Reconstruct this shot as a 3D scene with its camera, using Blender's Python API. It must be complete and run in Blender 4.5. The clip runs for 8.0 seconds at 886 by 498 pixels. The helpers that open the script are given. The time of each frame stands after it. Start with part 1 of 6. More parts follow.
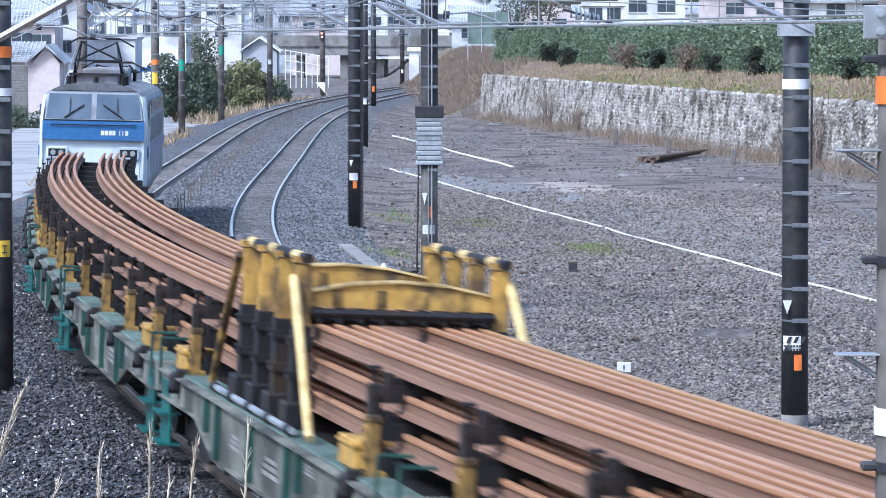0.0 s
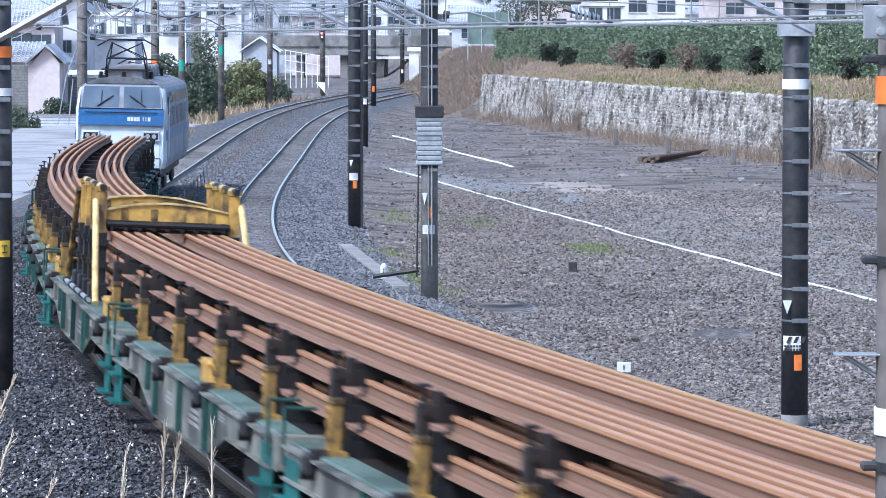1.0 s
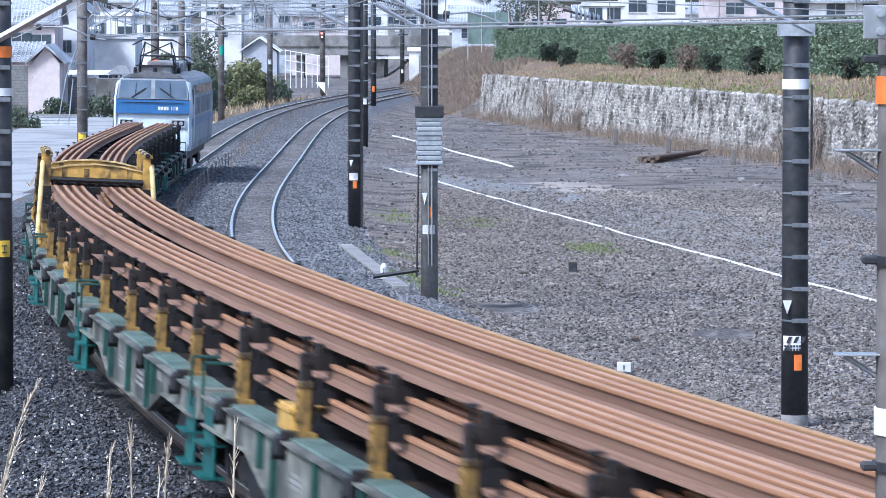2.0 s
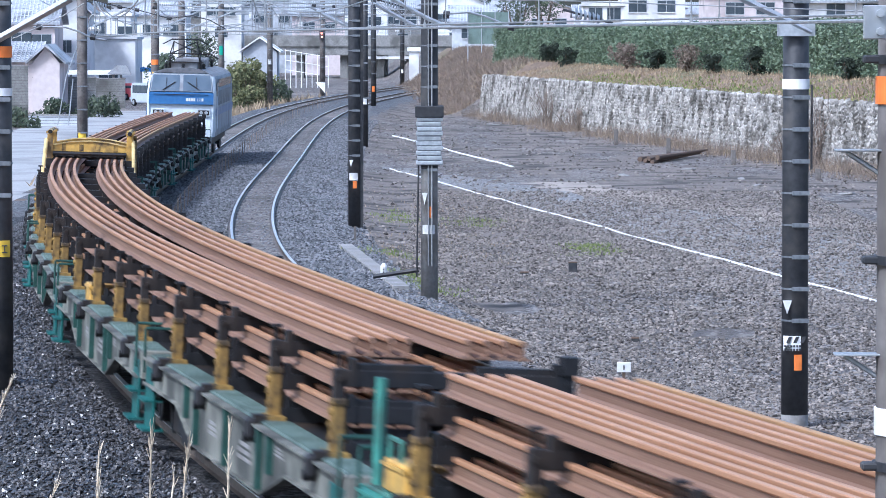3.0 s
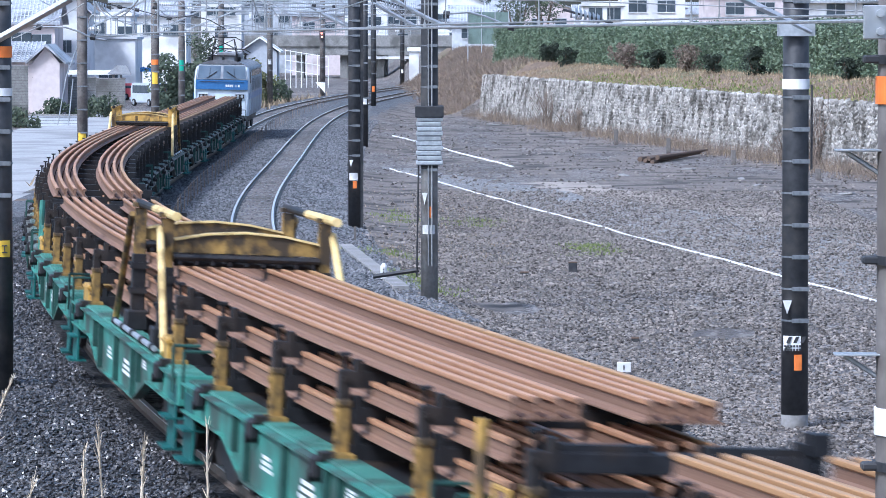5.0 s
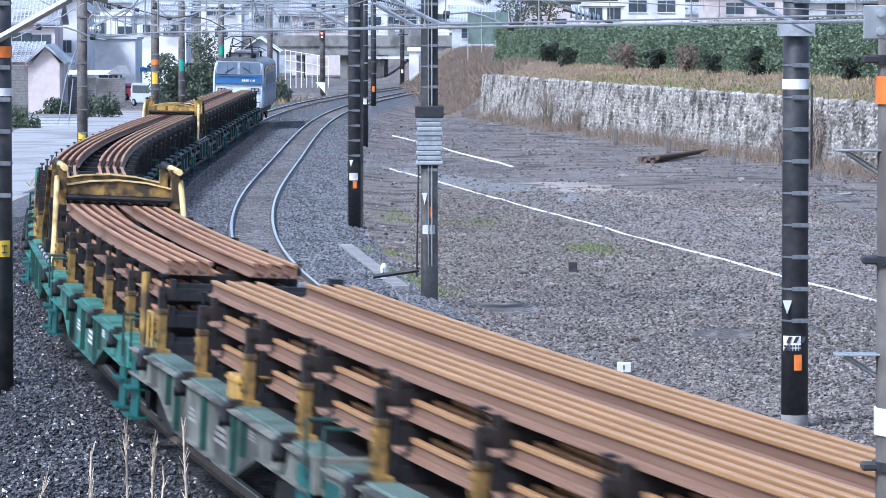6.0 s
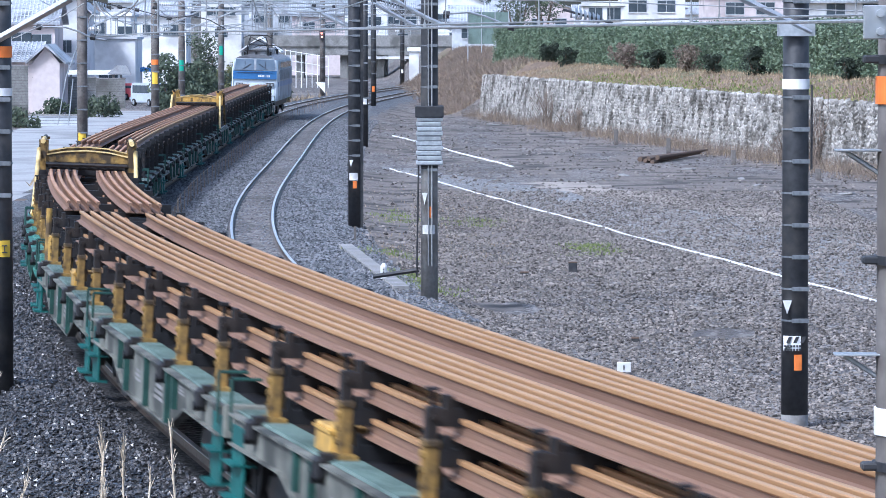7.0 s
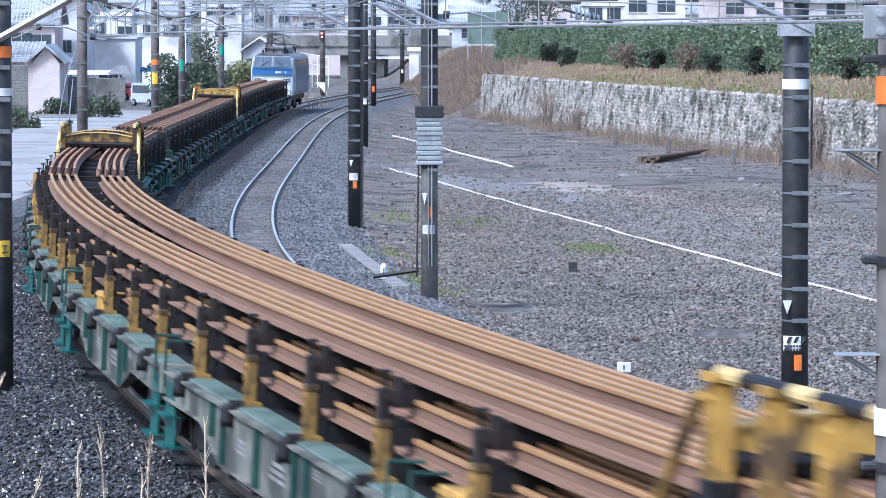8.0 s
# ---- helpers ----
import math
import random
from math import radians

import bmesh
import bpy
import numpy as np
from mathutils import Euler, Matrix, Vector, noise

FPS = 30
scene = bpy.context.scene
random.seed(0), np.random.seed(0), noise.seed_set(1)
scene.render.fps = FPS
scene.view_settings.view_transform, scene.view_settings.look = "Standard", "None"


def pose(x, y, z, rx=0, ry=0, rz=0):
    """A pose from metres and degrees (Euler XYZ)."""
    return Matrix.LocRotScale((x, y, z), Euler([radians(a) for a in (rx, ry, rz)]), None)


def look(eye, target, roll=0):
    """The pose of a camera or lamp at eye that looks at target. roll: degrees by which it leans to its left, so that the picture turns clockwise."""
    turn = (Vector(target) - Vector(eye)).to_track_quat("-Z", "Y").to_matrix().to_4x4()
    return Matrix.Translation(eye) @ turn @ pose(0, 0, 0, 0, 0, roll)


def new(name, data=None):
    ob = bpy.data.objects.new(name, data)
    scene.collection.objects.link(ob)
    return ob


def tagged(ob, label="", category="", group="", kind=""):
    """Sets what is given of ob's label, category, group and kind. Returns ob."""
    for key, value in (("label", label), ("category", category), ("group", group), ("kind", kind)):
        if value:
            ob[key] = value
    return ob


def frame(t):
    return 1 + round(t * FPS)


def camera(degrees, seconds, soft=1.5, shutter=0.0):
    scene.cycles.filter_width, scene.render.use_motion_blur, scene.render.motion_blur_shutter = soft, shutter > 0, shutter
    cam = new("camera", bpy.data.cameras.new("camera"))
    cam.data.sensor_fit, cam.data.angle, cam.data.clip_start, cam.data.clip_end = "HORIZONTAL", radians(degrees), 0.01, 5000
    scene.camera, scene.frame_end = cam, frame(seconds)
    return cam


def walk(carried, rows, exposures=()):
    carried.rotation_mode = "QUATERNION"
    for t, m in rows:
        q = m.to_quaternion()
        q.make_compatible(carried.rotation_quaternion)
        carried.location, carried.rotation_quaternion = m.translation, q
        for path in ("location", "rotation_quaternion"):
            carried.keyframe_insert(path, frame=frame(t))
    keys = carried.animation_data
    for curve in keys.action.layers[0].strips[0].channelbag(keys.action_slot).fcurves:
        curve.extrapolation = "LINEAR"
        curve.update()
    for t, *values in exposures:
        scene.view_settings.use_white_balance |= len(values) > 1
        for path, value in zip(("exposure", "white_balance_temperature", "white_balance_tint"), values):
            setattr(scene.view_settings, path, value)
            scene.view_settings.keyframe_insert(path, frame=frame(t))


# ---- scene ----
# the camera stands still on a bank above the line
FOCAL = 7400.0
EYE_Z, HORIZON = 5.2, 57.0
cam = camera(2 * math.degrees(math.atan(784 / FOCAL)), 8.0, 0.88, 0.5)
EYE = Vector((0, 0, EYE_Z))
AIM = EYE + Vector((0, FOCAL, HORIZON - 441)) / 100
walk(cam, [(0, look(EYE, AIM)), (8, look(EYE, AIM))], [(0, 0.52, 5180, 11), (8, 0.52, 5180, 11)])

# hazy winter daylight, low sun ahead and to the left
world = bpy.data.worlds.new("sky")
scene.world = world
world.use_nodes = True
sky = world.node_tree.nodes.new("ShaderNodeTexSky")
sky.sky_type, sky.sun_disc = "NISHITA", False
sky.sun_elevation, sky.sun_rotation = radians(50), radians(-135)
sky.dust_density, sky.air_density = 4.0, 1.2
world.node_tree.links.new(sky.outputs[0], world.node_tree.nodes["Background"].inputs[0])
world.node_tree.nodes["Background"].inputs[1].default_value = 0.15
sun = new("sun", bpy.data.lights.new("sun", "SUN"))
sun.data.energy, sun.data.angle, sun.data.color = 2.3, radians(9), (1, 0.96, 0.91)
sun.matrix_world = look((-45, -45, 75), (0, 0, 0))


# ---- materials ----
def nodes_of(name, rough, metal):
    m = bpy.data.materials.new(name)
    m.use_nodes = True
    nt = m.node_tree
    b = nt.nodes["Principled BSDF"]
    b.inputs["Roughness"].default_value, b.inputs["Metallic"].default_value = rough, metal
    return m, nt, b


def surface(name, c1, c2, scale=8.0, rough=0.75, metal=0.0, bump=0.25, stain=None, stain_scale=1.2, amount=0.5, world_space=False, stretch=(1, 1, 1), vary=0.13):
    """Two grains of colour, a stain on a larger scale, relief and uneven gloss."""
    m, nt, b = nodes_of(name, rough, metal)
    N, L = nt.nodes.new, nt.links.new
    co = N("ShaderNodeNewGeometry").outputs["Position"] if world_space else N("ShaderNodeTexCoord").outputs["Object"]
    mp = N("ShaderNodeMapping")
    mp.inputs["Scale"].default_value = stretch
    L(co, mp.inputs["Vector"])
    fine, wide = N("ShaderNodeTexNoise"), N("ShaderNodeTexNoise")
    fine.inputs["Scale"].default_value, fine.inputs["Detail"].default_value = scale, 6
    wide.inputs["Scale"].default_value, wide.inputs["Detail"].default_value = stain_scale, 5
    info = N("ShaderNodeObjectInfo")
    for n in (fine, wide):
        L(mp.outputs[0], n.inputs["Vector"])
    ramp = N("ShaderNodeValToRGB")
    ramp.color_ramp.elements[0].position, ramp.color_ramp.elements[1].position = 0.33, 0.67
    ramp.color_ramp.elements[0].color, ramp.color_ramp.elements[1].color = (*c1, 1), (*c2, 1)
    L(fine.outputs["Fac"], ramp.inputs[0])
    out = ramp.outputs[0]
    if stain:
        cut = N("ShaderNodeMapRange")
        cut.inputs["From Min"].default_value, cut.inputs["From Max"].default_value = 0.62 - amount * 0.3, 0.80 - amount * 0.3
        L(wide.outputs["Fac"], cut.inputs["Value"])
        mix = N("ShaderNodeMix")
        mix.data_type = "RGBA"
        L(cut.outputs[0], mix.inputs["Factor"])
        L(out, mix.inputs["A"])
        mix.inputs["B"].default_value = (*stain, 1)
        out = mix.outputs["Result"]
    hsv = N("ShaderNodeHueSaturation")
    val = N("ShaderNodeMapRange")
    val.inputs["To Min"].default_value, val.inputs["To Max"].default_value = 1 - vary, 1 + vary
    L(info.outputs["Random"], val.inputs["Value"])
    L(val.outputs[0], hsv.inputs["Value"])
    L(out, hsv.inputs["Color"])
    L(hsv.outputs[0], b.inputs["Base Color"])
    rr = N("ShaderNodeMapRange")
    rr.inputs["To Min"].default_value, rr.inputs["To Max"].default_value = max(0.05, rough - 0.12), min(1, rough + 0.12)
    L(wide.outputs["Fac"], rr.inputs["Value"])
    L(rr.outputs[0], b.inputs["Roughness"])
    if bump:
        bp = N("ShaderNodeBump")
        bp.inputs["Strength"].default_value, bp.inputs["Distance"].default_value = bump, 0.02
        L(fine.outputs["Fac"], bp.inputs["Height"])
        L(bp.outputs[0], b.inputs["Normal"])
    return m


def gravel(name, dark, light, tint, scale, patch, patch_scale=0.12, bump=0.9, sand=None):
    """Broken stone: a cell for each stone, with its own grey and facet; damp or earthy patches on a large scale."""
    m, nt, b = nodes_of(name, 0.75, 0)
    N, L = nt.nodes.new, nt.links.new
    geo = N("ShaderNodeNewGeometry").outputs["Position"]
    cell, big, mid = N("ShaderNodeTexVoronoi"), N("ShaderNodeTexNoise"), N("ShaderNodeTexNoise")
    cell.inputs["Scale"].default_value = scale
    big.inputs["Scale"].default_value, big.inputs["Detail"].default_value = patch_scale, 6
    mid.inputs["Scale"].default_value, mid.inputs["Detail"].default_value = patch_scale * 9, 5
    for n in (cell, big, mid):
        L(geo, n.inputs["Vector"])
    sep = N("ShaderNodeSeparateColor")
    L(cell.outputs["Color"], sep.inputs[0])
    ramp = N("ShaderNodeValToRGB")
    e = ramp.color_ramp.elements
    e[0].color, e[1].color = (*dark, 1), (*light, 1)
    e[0].position, e[1].position = 0.1, 1.0
    k = e.new(0.6)
    k.color = (*tint, 1)
    L(sep.outputs[0], ramp.inputs[0])
    add = N("ShaderNodeMath")
    add.operation = "MULTIPLY_ADD"
    L(mid.outputs["Fac"], add.inputs[0])
    add.inputs[1].default_value = 0.45
    L(big.outputs["Fac"], add.inputs[2])
    cut = N("ShaderNodeMapRange")
    cut.inputs["From Min"].default_value, cut.inputs["From Max"].default_value = 0.68, 0.9
    cut.inputs["To Max"].default_value = 0.8
    L(add.outputs[0], cut.inputs["Value"])
    mix = N("ShaderNodeMix")
    mix.data_type = "RGBA"
    L(cut.outputs[0], mix.inputs["Factor"])
    L(ramp.outputs[0], mix.inputs["A"])
    mix.inputs["B"].default_value = (*patch, 1)
    out = mix.outputs["Result"]
    if sand:
        # pale washed-out streaks, and a finer mottling of damp and dry
        mp = N("ShaderNodeMapping")
        mp.inputs["Scale"].default_value = (0.16, 0.05, 1)
        L(geo, mp.inputs["Vector"])
        for tex_scale, lo, hi, most, colour in ((1.0, 0.53, 0.68, 0.7, sand), (5.0, 0.50, 0.64, 0.7, (0.075, 0.062, 0.053)), (16.0, 0.53, 0.64, 0.65, (0.27, 0.245, 0.22)), (40.0, 0.54, 0.62, 0.6, (0.06, 0.05, 0.044))):
            tx, cu, mx = N("ShaderNodeTexNoise"), N("ShaderNodeMapRange"), N("ShaderNodeMix")
            tx.inputs["Scale"].default_value, tx.inputs["Detail"].default_value = tex_scale, 6
            L(mp.outputs[0], tx.inputs["Vector"])
            cu.inputs["From Min"].default_value, cu.inputs["From Max"].default_value, cu.inputs["To Max"].default_value = lo, hi, most
            L(tx.outputs["Fac"], cu.inputs["Value"])
            mx.data_type = "RGBA"
            L(cu.outputs[0], mx.inputs["Factor"])
            L(out, mx.inputs["A"])
            mx.inputs["B"].default_value = (*colour, 1)
            out = mx.outputs["Result"]
    L(out, b.inputs["Base Color"])
    rr = N("ShaderNodeMapRange")
    rr.inputs["To Min"].default_value, rr.inputs["To Max"].default_value = 0.45, 0.95
    L(sep.outputs[1], rr.inputs["Value"])
    L(rr.outputs[0], b.inputs["Roughness"])
    sumn = N("ShaderNodeMath")
    sumn.operation = "ADD"
    L(cell.outputs["Distance"], sumn.inputs[0])
    L(sep.outputs[2], sumn.inputs[1])
    bp = N("ShaderNodeBump")
    bp.inputs["Strength"].default_value, bp.inputs["Distance"].default_value = bump, 0.05
    L(sumn.outputs[0], bp.inputs["Height"])
    L(bp.outputs[0], b.inputs["Normal"])
    return m


def islands(name, c1, c2, rough=0.8):
    """Each loose piece (a stone, a leaf) has a colour of its own."""
    m, nt, b = nodes_of(name, rough, 0)
    N, L = nt.nodes.new, nt.links.new
    ramp = N("ShaderNodeValToRGB")
    ramp.color_ramp.elements[0].color, ramp.color_ramp.elements[1].color = (*c1, 1), (*c2, 1)
    L(N("ShaderNodeNewGeometry").outputs["Random Per Island"], ramp.inputs[0])
    ns = N("ShaderNodeTexNoise")
    ns.inputs["Scale"].default_value = 0.5
    L(N("ShaderNodeNewGeometry").outputs["Position"], ns.inputs["Vector"])
    mr = N("ShaderNodeMapRange")
    mr.inputs["To Min"].default_value, mr.inputs["To Max"].default_value = 0.6, 1.4
    L(ns.outputs["Fac"], mr.inputs["Value"])
    hsv = N("ShaderNodeHueSaturation")
    L(mr.outputs[0], hsv.inputs["Value"])
    L(ramp.outputs[0], hsv.inputs["Color"])
    L(hsv.outputs[0], b.inputs["Base Color"])
    return m


M = {
    "ballast": gravel("ballast", (0.006, 0.006, 0.007), (0.09, 0.088, 0.09), (0.021, 0.02, 0.021), 16, (0.03, 0.028, 0.028)),
    "ballast_pale": gravel("pale_ballast", (0.03, 0.032, 0.035), (0.29, 0.295, 0.31), (0.105, 0.11, 0.118), 14, (0.11, 0.10, 0.095)),
    "yard": gravel("yard_gravel", (0.03, 0.026, 0.023), (0.46, 0.425, 0.395), (0.155, 0.135, 0.12), 12, (0.09, 0.072, 0.058), 0.10, 0.8, (0.34, 0.30, 0.265)),
    "gravel_band": gravel("pale_crushed_gravel", (0.07, 0.068, 0.068), (0.50, 0.49, 0.48), (0.24, 0.235, 0.23), 13, (0.20, 0.19, 0.18), 0.3, 0.8),
    "earth": surface("dry_earth", (0.11, 0.08, 0.06), (0.22, 0.16, 0.11), 5, 0.95, 0, 0.8, (0.12, 0.13, 0.06), 0.25, 0.4, True),
    "sand": surface("pale_washed_sand", (0.27, 0.238, 0.208), (0.38, 0.34, 0.30), 7, 0.95, 0, 0.4, (0.2, 0.17, 0.15), 0.6, 0.5, True),
    "mud": surface("trodden_earth", (0.10, 0.086, 0.075), (0.23, 0.20, 0.178), 6, 0.95, 0, 0.9, (0.045, 0.04, 0.036), 0.5, 0.5, True),
    "road": surface("road_surface", (0.30, 0.30, 0.30), (0.40, 0.40, 0.40), 6, 0.8, 0, 0.2, (0.22, 0.22, 0.22), 0.3, 0.5, True),
    "stone": islands("broken_stone", (0.005, 0.005, 0.006), (0.12, 0.116, 0.12), 0.3),
    "palestone": islands("pale_loose_stone", (0.025, 0.027, 0.03), (0.25, 0.255, 0.27), 0.6),
    "yardstone": islands("loose_stone", (0.035, 0.029, 0.025), (0.33, 0.295, 0.265), 0.85),
    "track_rail": surface("track_rail_steel", (0.16, 0.125, 0.10), (0.26, 0.21, 0.175), 12, 0.5, 0.5, 0.2),
    "rail_head": surface("polished_rail_head", (0.8, 0.79, 0.78), (0.88, 0.87, 0.86), 20, 0.4, 0.8, 0.05),
    "sleeper": surface("sleeper_concrete", (0.16, 0.145, 0.13), (0.24, 0.22, 0.2), 12, 0.9, 0, 0.3, (0.09, 0.075, 0.065), 2, 0.6, True),
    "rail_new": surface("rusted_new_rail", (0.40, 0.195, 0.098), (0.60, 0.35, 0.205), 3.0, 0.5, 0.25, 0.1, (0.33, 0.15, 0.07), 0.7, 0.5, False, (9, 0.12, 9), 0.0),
    "rail_web": surface("darker_rail_web", (0.19, 0.105, 0.066), (0.30, 0.185, 0.125), 3.0, 0.65, 0.15, 0.1, (0.10, 0.05, 0.03), 0.7, 0.5, False, (9, 0.12, 9), 0.0),
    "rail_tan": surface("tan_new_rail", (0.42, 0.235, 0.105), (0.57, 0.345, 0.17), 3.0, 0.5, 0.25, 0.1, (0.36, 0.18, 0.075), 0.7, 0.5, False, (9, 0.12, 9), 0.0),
    "wagon_grey": surface("weathered_wagon_paint", (0.165, 0.17, 0.145), (0.25, 0.25, 0.215), 7, 0.65, 0, 0.1, (0.06, 0.062, 0.055), 1.3, 0.65),
    "wagon_green": surface("green_wagon_paint", (0.05, 0.22, 0.175), (0.075, 0.29, 0.23), 7, 0.55, 0, 0.1, (0.05, 0.085, 0.07), 1.3, 0.6),
    "deck_grey": surface("ribbed_deck_grey", (0.15, 0.22, 0.20), (0.24, 0.32, 0.29), 9, 0.5, 0.2, 0.2, (0.12, 0.17, 0.15), 1.5, 0.5),
    "deck_green": surface("ribbed_deck_green", (0.08, 0.26, 0.215), (0.14, 0.35, 0.29), 9, 0.5, 0.1, 0.2, (0.07, 0.13, 0.11), 1.5, 0.55),
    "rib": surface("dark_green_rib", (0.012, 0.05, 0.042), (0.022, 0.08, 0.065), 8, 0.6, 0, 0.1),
    "teal": surface("teal_step_paint", (0.008, 0.085, 0.08), (0.015, 0.13, 0.12), 9, 0.55, 0, 0.15, (0.02, 0.06, 0.06), 2, 0.4),
    # also used as painted shade on deck centres and right-hand posts
    "black": surface("greasy_black_steel_and_shade", (0.007, 0.007, 0.009), (0.018, 0.018, 0.021), 9, 0.55, 0.1, 0.2, (0.035, 0.022, 0.013), 1.6, 0.35),
    "ochre": surface("worn_ochre_paint", (0.24, 0.145, 0.035), (0.42, 0.265, 0.07), 8, 0.6, 0, 0.2, (0.05, 0.035, 0.02), 3.5, 0.75),
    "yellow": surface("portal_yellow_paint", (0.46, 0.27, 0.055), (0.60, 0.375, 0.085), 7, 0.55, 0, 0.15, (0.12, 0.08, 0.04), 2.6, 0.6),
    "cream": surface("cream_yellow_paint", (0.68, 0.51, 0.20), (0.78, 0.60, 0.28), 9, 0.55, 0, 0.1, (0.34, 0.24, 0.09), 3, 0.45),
    "white": surface("white_paint", (0.74, 0.75, 0.76), (0.82, 0.82, 0.82), 7, 0.6, 0, 0.05, (0.5, 0.5, 0.48), 2, 0.3),
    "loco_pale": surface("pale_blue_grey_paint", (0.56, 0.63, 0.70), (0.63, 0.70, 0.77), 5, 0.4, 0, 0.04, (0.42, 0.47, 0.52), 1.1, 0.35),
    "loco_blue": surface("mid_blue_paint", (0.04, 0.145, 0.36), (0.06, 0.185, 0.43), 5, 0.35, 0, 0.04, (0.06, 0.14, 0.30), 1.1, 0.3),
    "loco_side": surface("darker_blue_grey_side", (0.30, 0.34, 0.40), (0.38, 0.42, 0.47), 5, 0.55, 0, 0.05, (0.22, 0.23, 0.26), 1.1, 0.5),
    "soot": surface("sooty_paint", (0.05, 0.055, 0.065), (0.09, 0.095, 0.11), 6, 0.6, 0, 0.1, (0.03, 0.03, 0.033), 1.4, 0.5),
    "roof_grey": surface("sooty_roof", (0.20, 0.215, 0.24), (0.29, 0.305, 0.33), 6, 0.6, 0, 0.1, (0.16, 0.15, 0.15), 1.4, 0.5),
    "pole": surface("dark_pole_sheath", (0.024, 0.026, 0.031), (0.042, 0.044, 0.05), 10, 0.55, 0, 0.15, (0.085, 0.08, 0.075), 1.8, 0.35),
    "concrete": surface("pole_concrete", (0.24, 0.235, 0.23), (0.33, 0.325, 0.32), 10, 0.85, 0, 0.2, (0.17, 0.155, 0.14), 1.6, 0.5),
    "pole_brown": surface("weathered_brown_pole", (0.115, 0.105, 0.10), (0.19, 0.175, 0.165), 10, 0.8, 0, 0.2, (0.08, 0.07, 0.065), 1.6, 0.5),
    "strap": surface("dull_strap_steel", (0.15, 0.165, 0.185), (0.25, 0.27, 0.29), 14, 0.5, 0.5, 0.1),
    "zinc": surface("galvanised_steel", (0.42, 0.45, 0.48), (0.54, 0.57, 0.60), 14, 0.45, 0.6, 0.1, (0.34, 0.36, 0.38), 3, 0.4),
    "wire": surface("overhead_wire", (0.30, 0.31, 0.32), (0.42, 0.43, 0.44), 14, 0.5, 0.5, 0.0),
    "orange": surface("orange_plate", (0.78, 0.19, 0.03), (0.84, 0.24, 0.05), 9, 0.5, 0, 0.05),
    "plate_yellow": surface("yellow_plate", (0.75, 0.50, 0.04), (0.82, 0.56, 0.06), 9, 0.5, 0, 0.05),
    "plate_green": surface("green_plate", (0.02, 0.30, 0.20), (0.03, 0.36, 0.24), 9, 0.5, 0, 0.05),
    "wall_white": surface("house_render_white", (0.76, 0.77, 0.79), (0.82, 0.83, 0.85), 3, 0.85, 0, 0.1, (0.52, 0.53, 0.54), 0.35, 0.4, True),
    "wall_pink": surface("house_render_pale_pink", (0.66, 0.58, 0.58), (0.74, 0.66, 0.66), 3, 0.85, 0, 0.1, (0.46, 0.40, 0.40), 0.35, 0.4, True),
    "wall_grey": surface("house_render_grey", (0.46, 0.49, 0.54), (0.55, 0.58, 0.63), 3, 0.85, 0, 0.1, (0.28, 0.3, 0.33), 0.35, 0.4, True),
    "block": surface("block_wall_concrete", (0.20, 0.20, 0.20), (0.29, 0.29, 0.28), 5, 0.9, 0, 0.2, (0.12, 0.12, 0.115), 0.5, 0.5, True),
    "tile": surface("roof_tile_grey", (0.32, 0.34, 0.38), (0.44, 0.46, 0.50), 6, 0.45, 0, 0.2, (0.14, 0.15, 0.16), 0.6, 0.4, True),
    "glass_dark": surface("dark_window_glass", (0.05, 0.07, 0.09), (0.08, 0.10, 0.12), 2, 0.08, 0, 0.0),
    "windscreen": surface("windscreen_glass", (0.07, 0.105, 0.15), (0.12, 0.16, 0.21), 1.5, 0.1, 0, 0.0),
    "wallstone": surface("pale_wall_stone", (0.32, 0.305, 0.285), (0.55, 0.53, 0.50), 9, 0.8, 0, 0.7, (0.16, 0.15, 0.135), 1.0, 0.55, True, (1, 1, 1), 0.3),
    "joint": surface("wall_joint", (0.06, 0.055, 0.05), (0.11, 0.10, 0.085), 9, 0.95, 0, 0.5, None, 1, 0.5, True),
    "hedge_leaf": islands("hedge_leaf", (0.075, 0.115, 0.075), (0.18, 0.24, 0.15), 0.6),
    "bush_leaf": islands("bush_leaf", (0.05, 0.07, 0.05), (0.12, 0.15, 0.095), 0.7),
    "shrub_leaf": islands("shrub_leaf", (0.012, 0.022, 0.016), (0.045, 0.06, 0.04), 0.8),
    "olive_leaf": islands("olive_leaf", (0.10, 0.12, 0.05), (0.28, 0.28, 0.14), 0.8),
    "straw": islands("dry_grass", (0.24, 0.175, 0.11), (0.45, 0.36, 0.245), 0.9),
    "brush": islands("dry_brushwood", (0.12, 0.093, 0.078), (0.29, 0.235, 0.19), 0.9),
    "moss": islands("low_green_weed", (0.10, 0.14, 0.03), (0.24, 0.30, 0.08), 0.9),
    "plume": surface("pale_reed", (0.62, 0.52, 0.38), (0.74, 0.64, 0.50), 30, 0.8, 0, 0.0),
    "bark": surface("bark", (0.10, 0.07, 0.05), (0.17, 0.12, 0.09), 20, 0.9, 0, 0.5),
    "red": surface("red_vehicle_paint", (0.62, 0.10, 0.12), (0.68, 0.13, 0.15), 4, 0.35, 0, 0.0),
    "blue_roof": surface("blue_sheet", (0.06, 0.26, 0.62), (0.08, 0.30, 0.68), 4, 0.5, 0, 0.05),
    "van": surface("silver_van_paint", (0.48, 0.54, 0.62), (0.54, 0.60, 0.68), 4, 0.35, 0.2, 0.0),
}
lamp_mat, lamp_nt, lamp_b = nodes_of("signal_lamp_lens", 0.4, 0)
lamp_b.inputs["Base Color"].default_value = (0.8, 0.1, 0.05, 1)
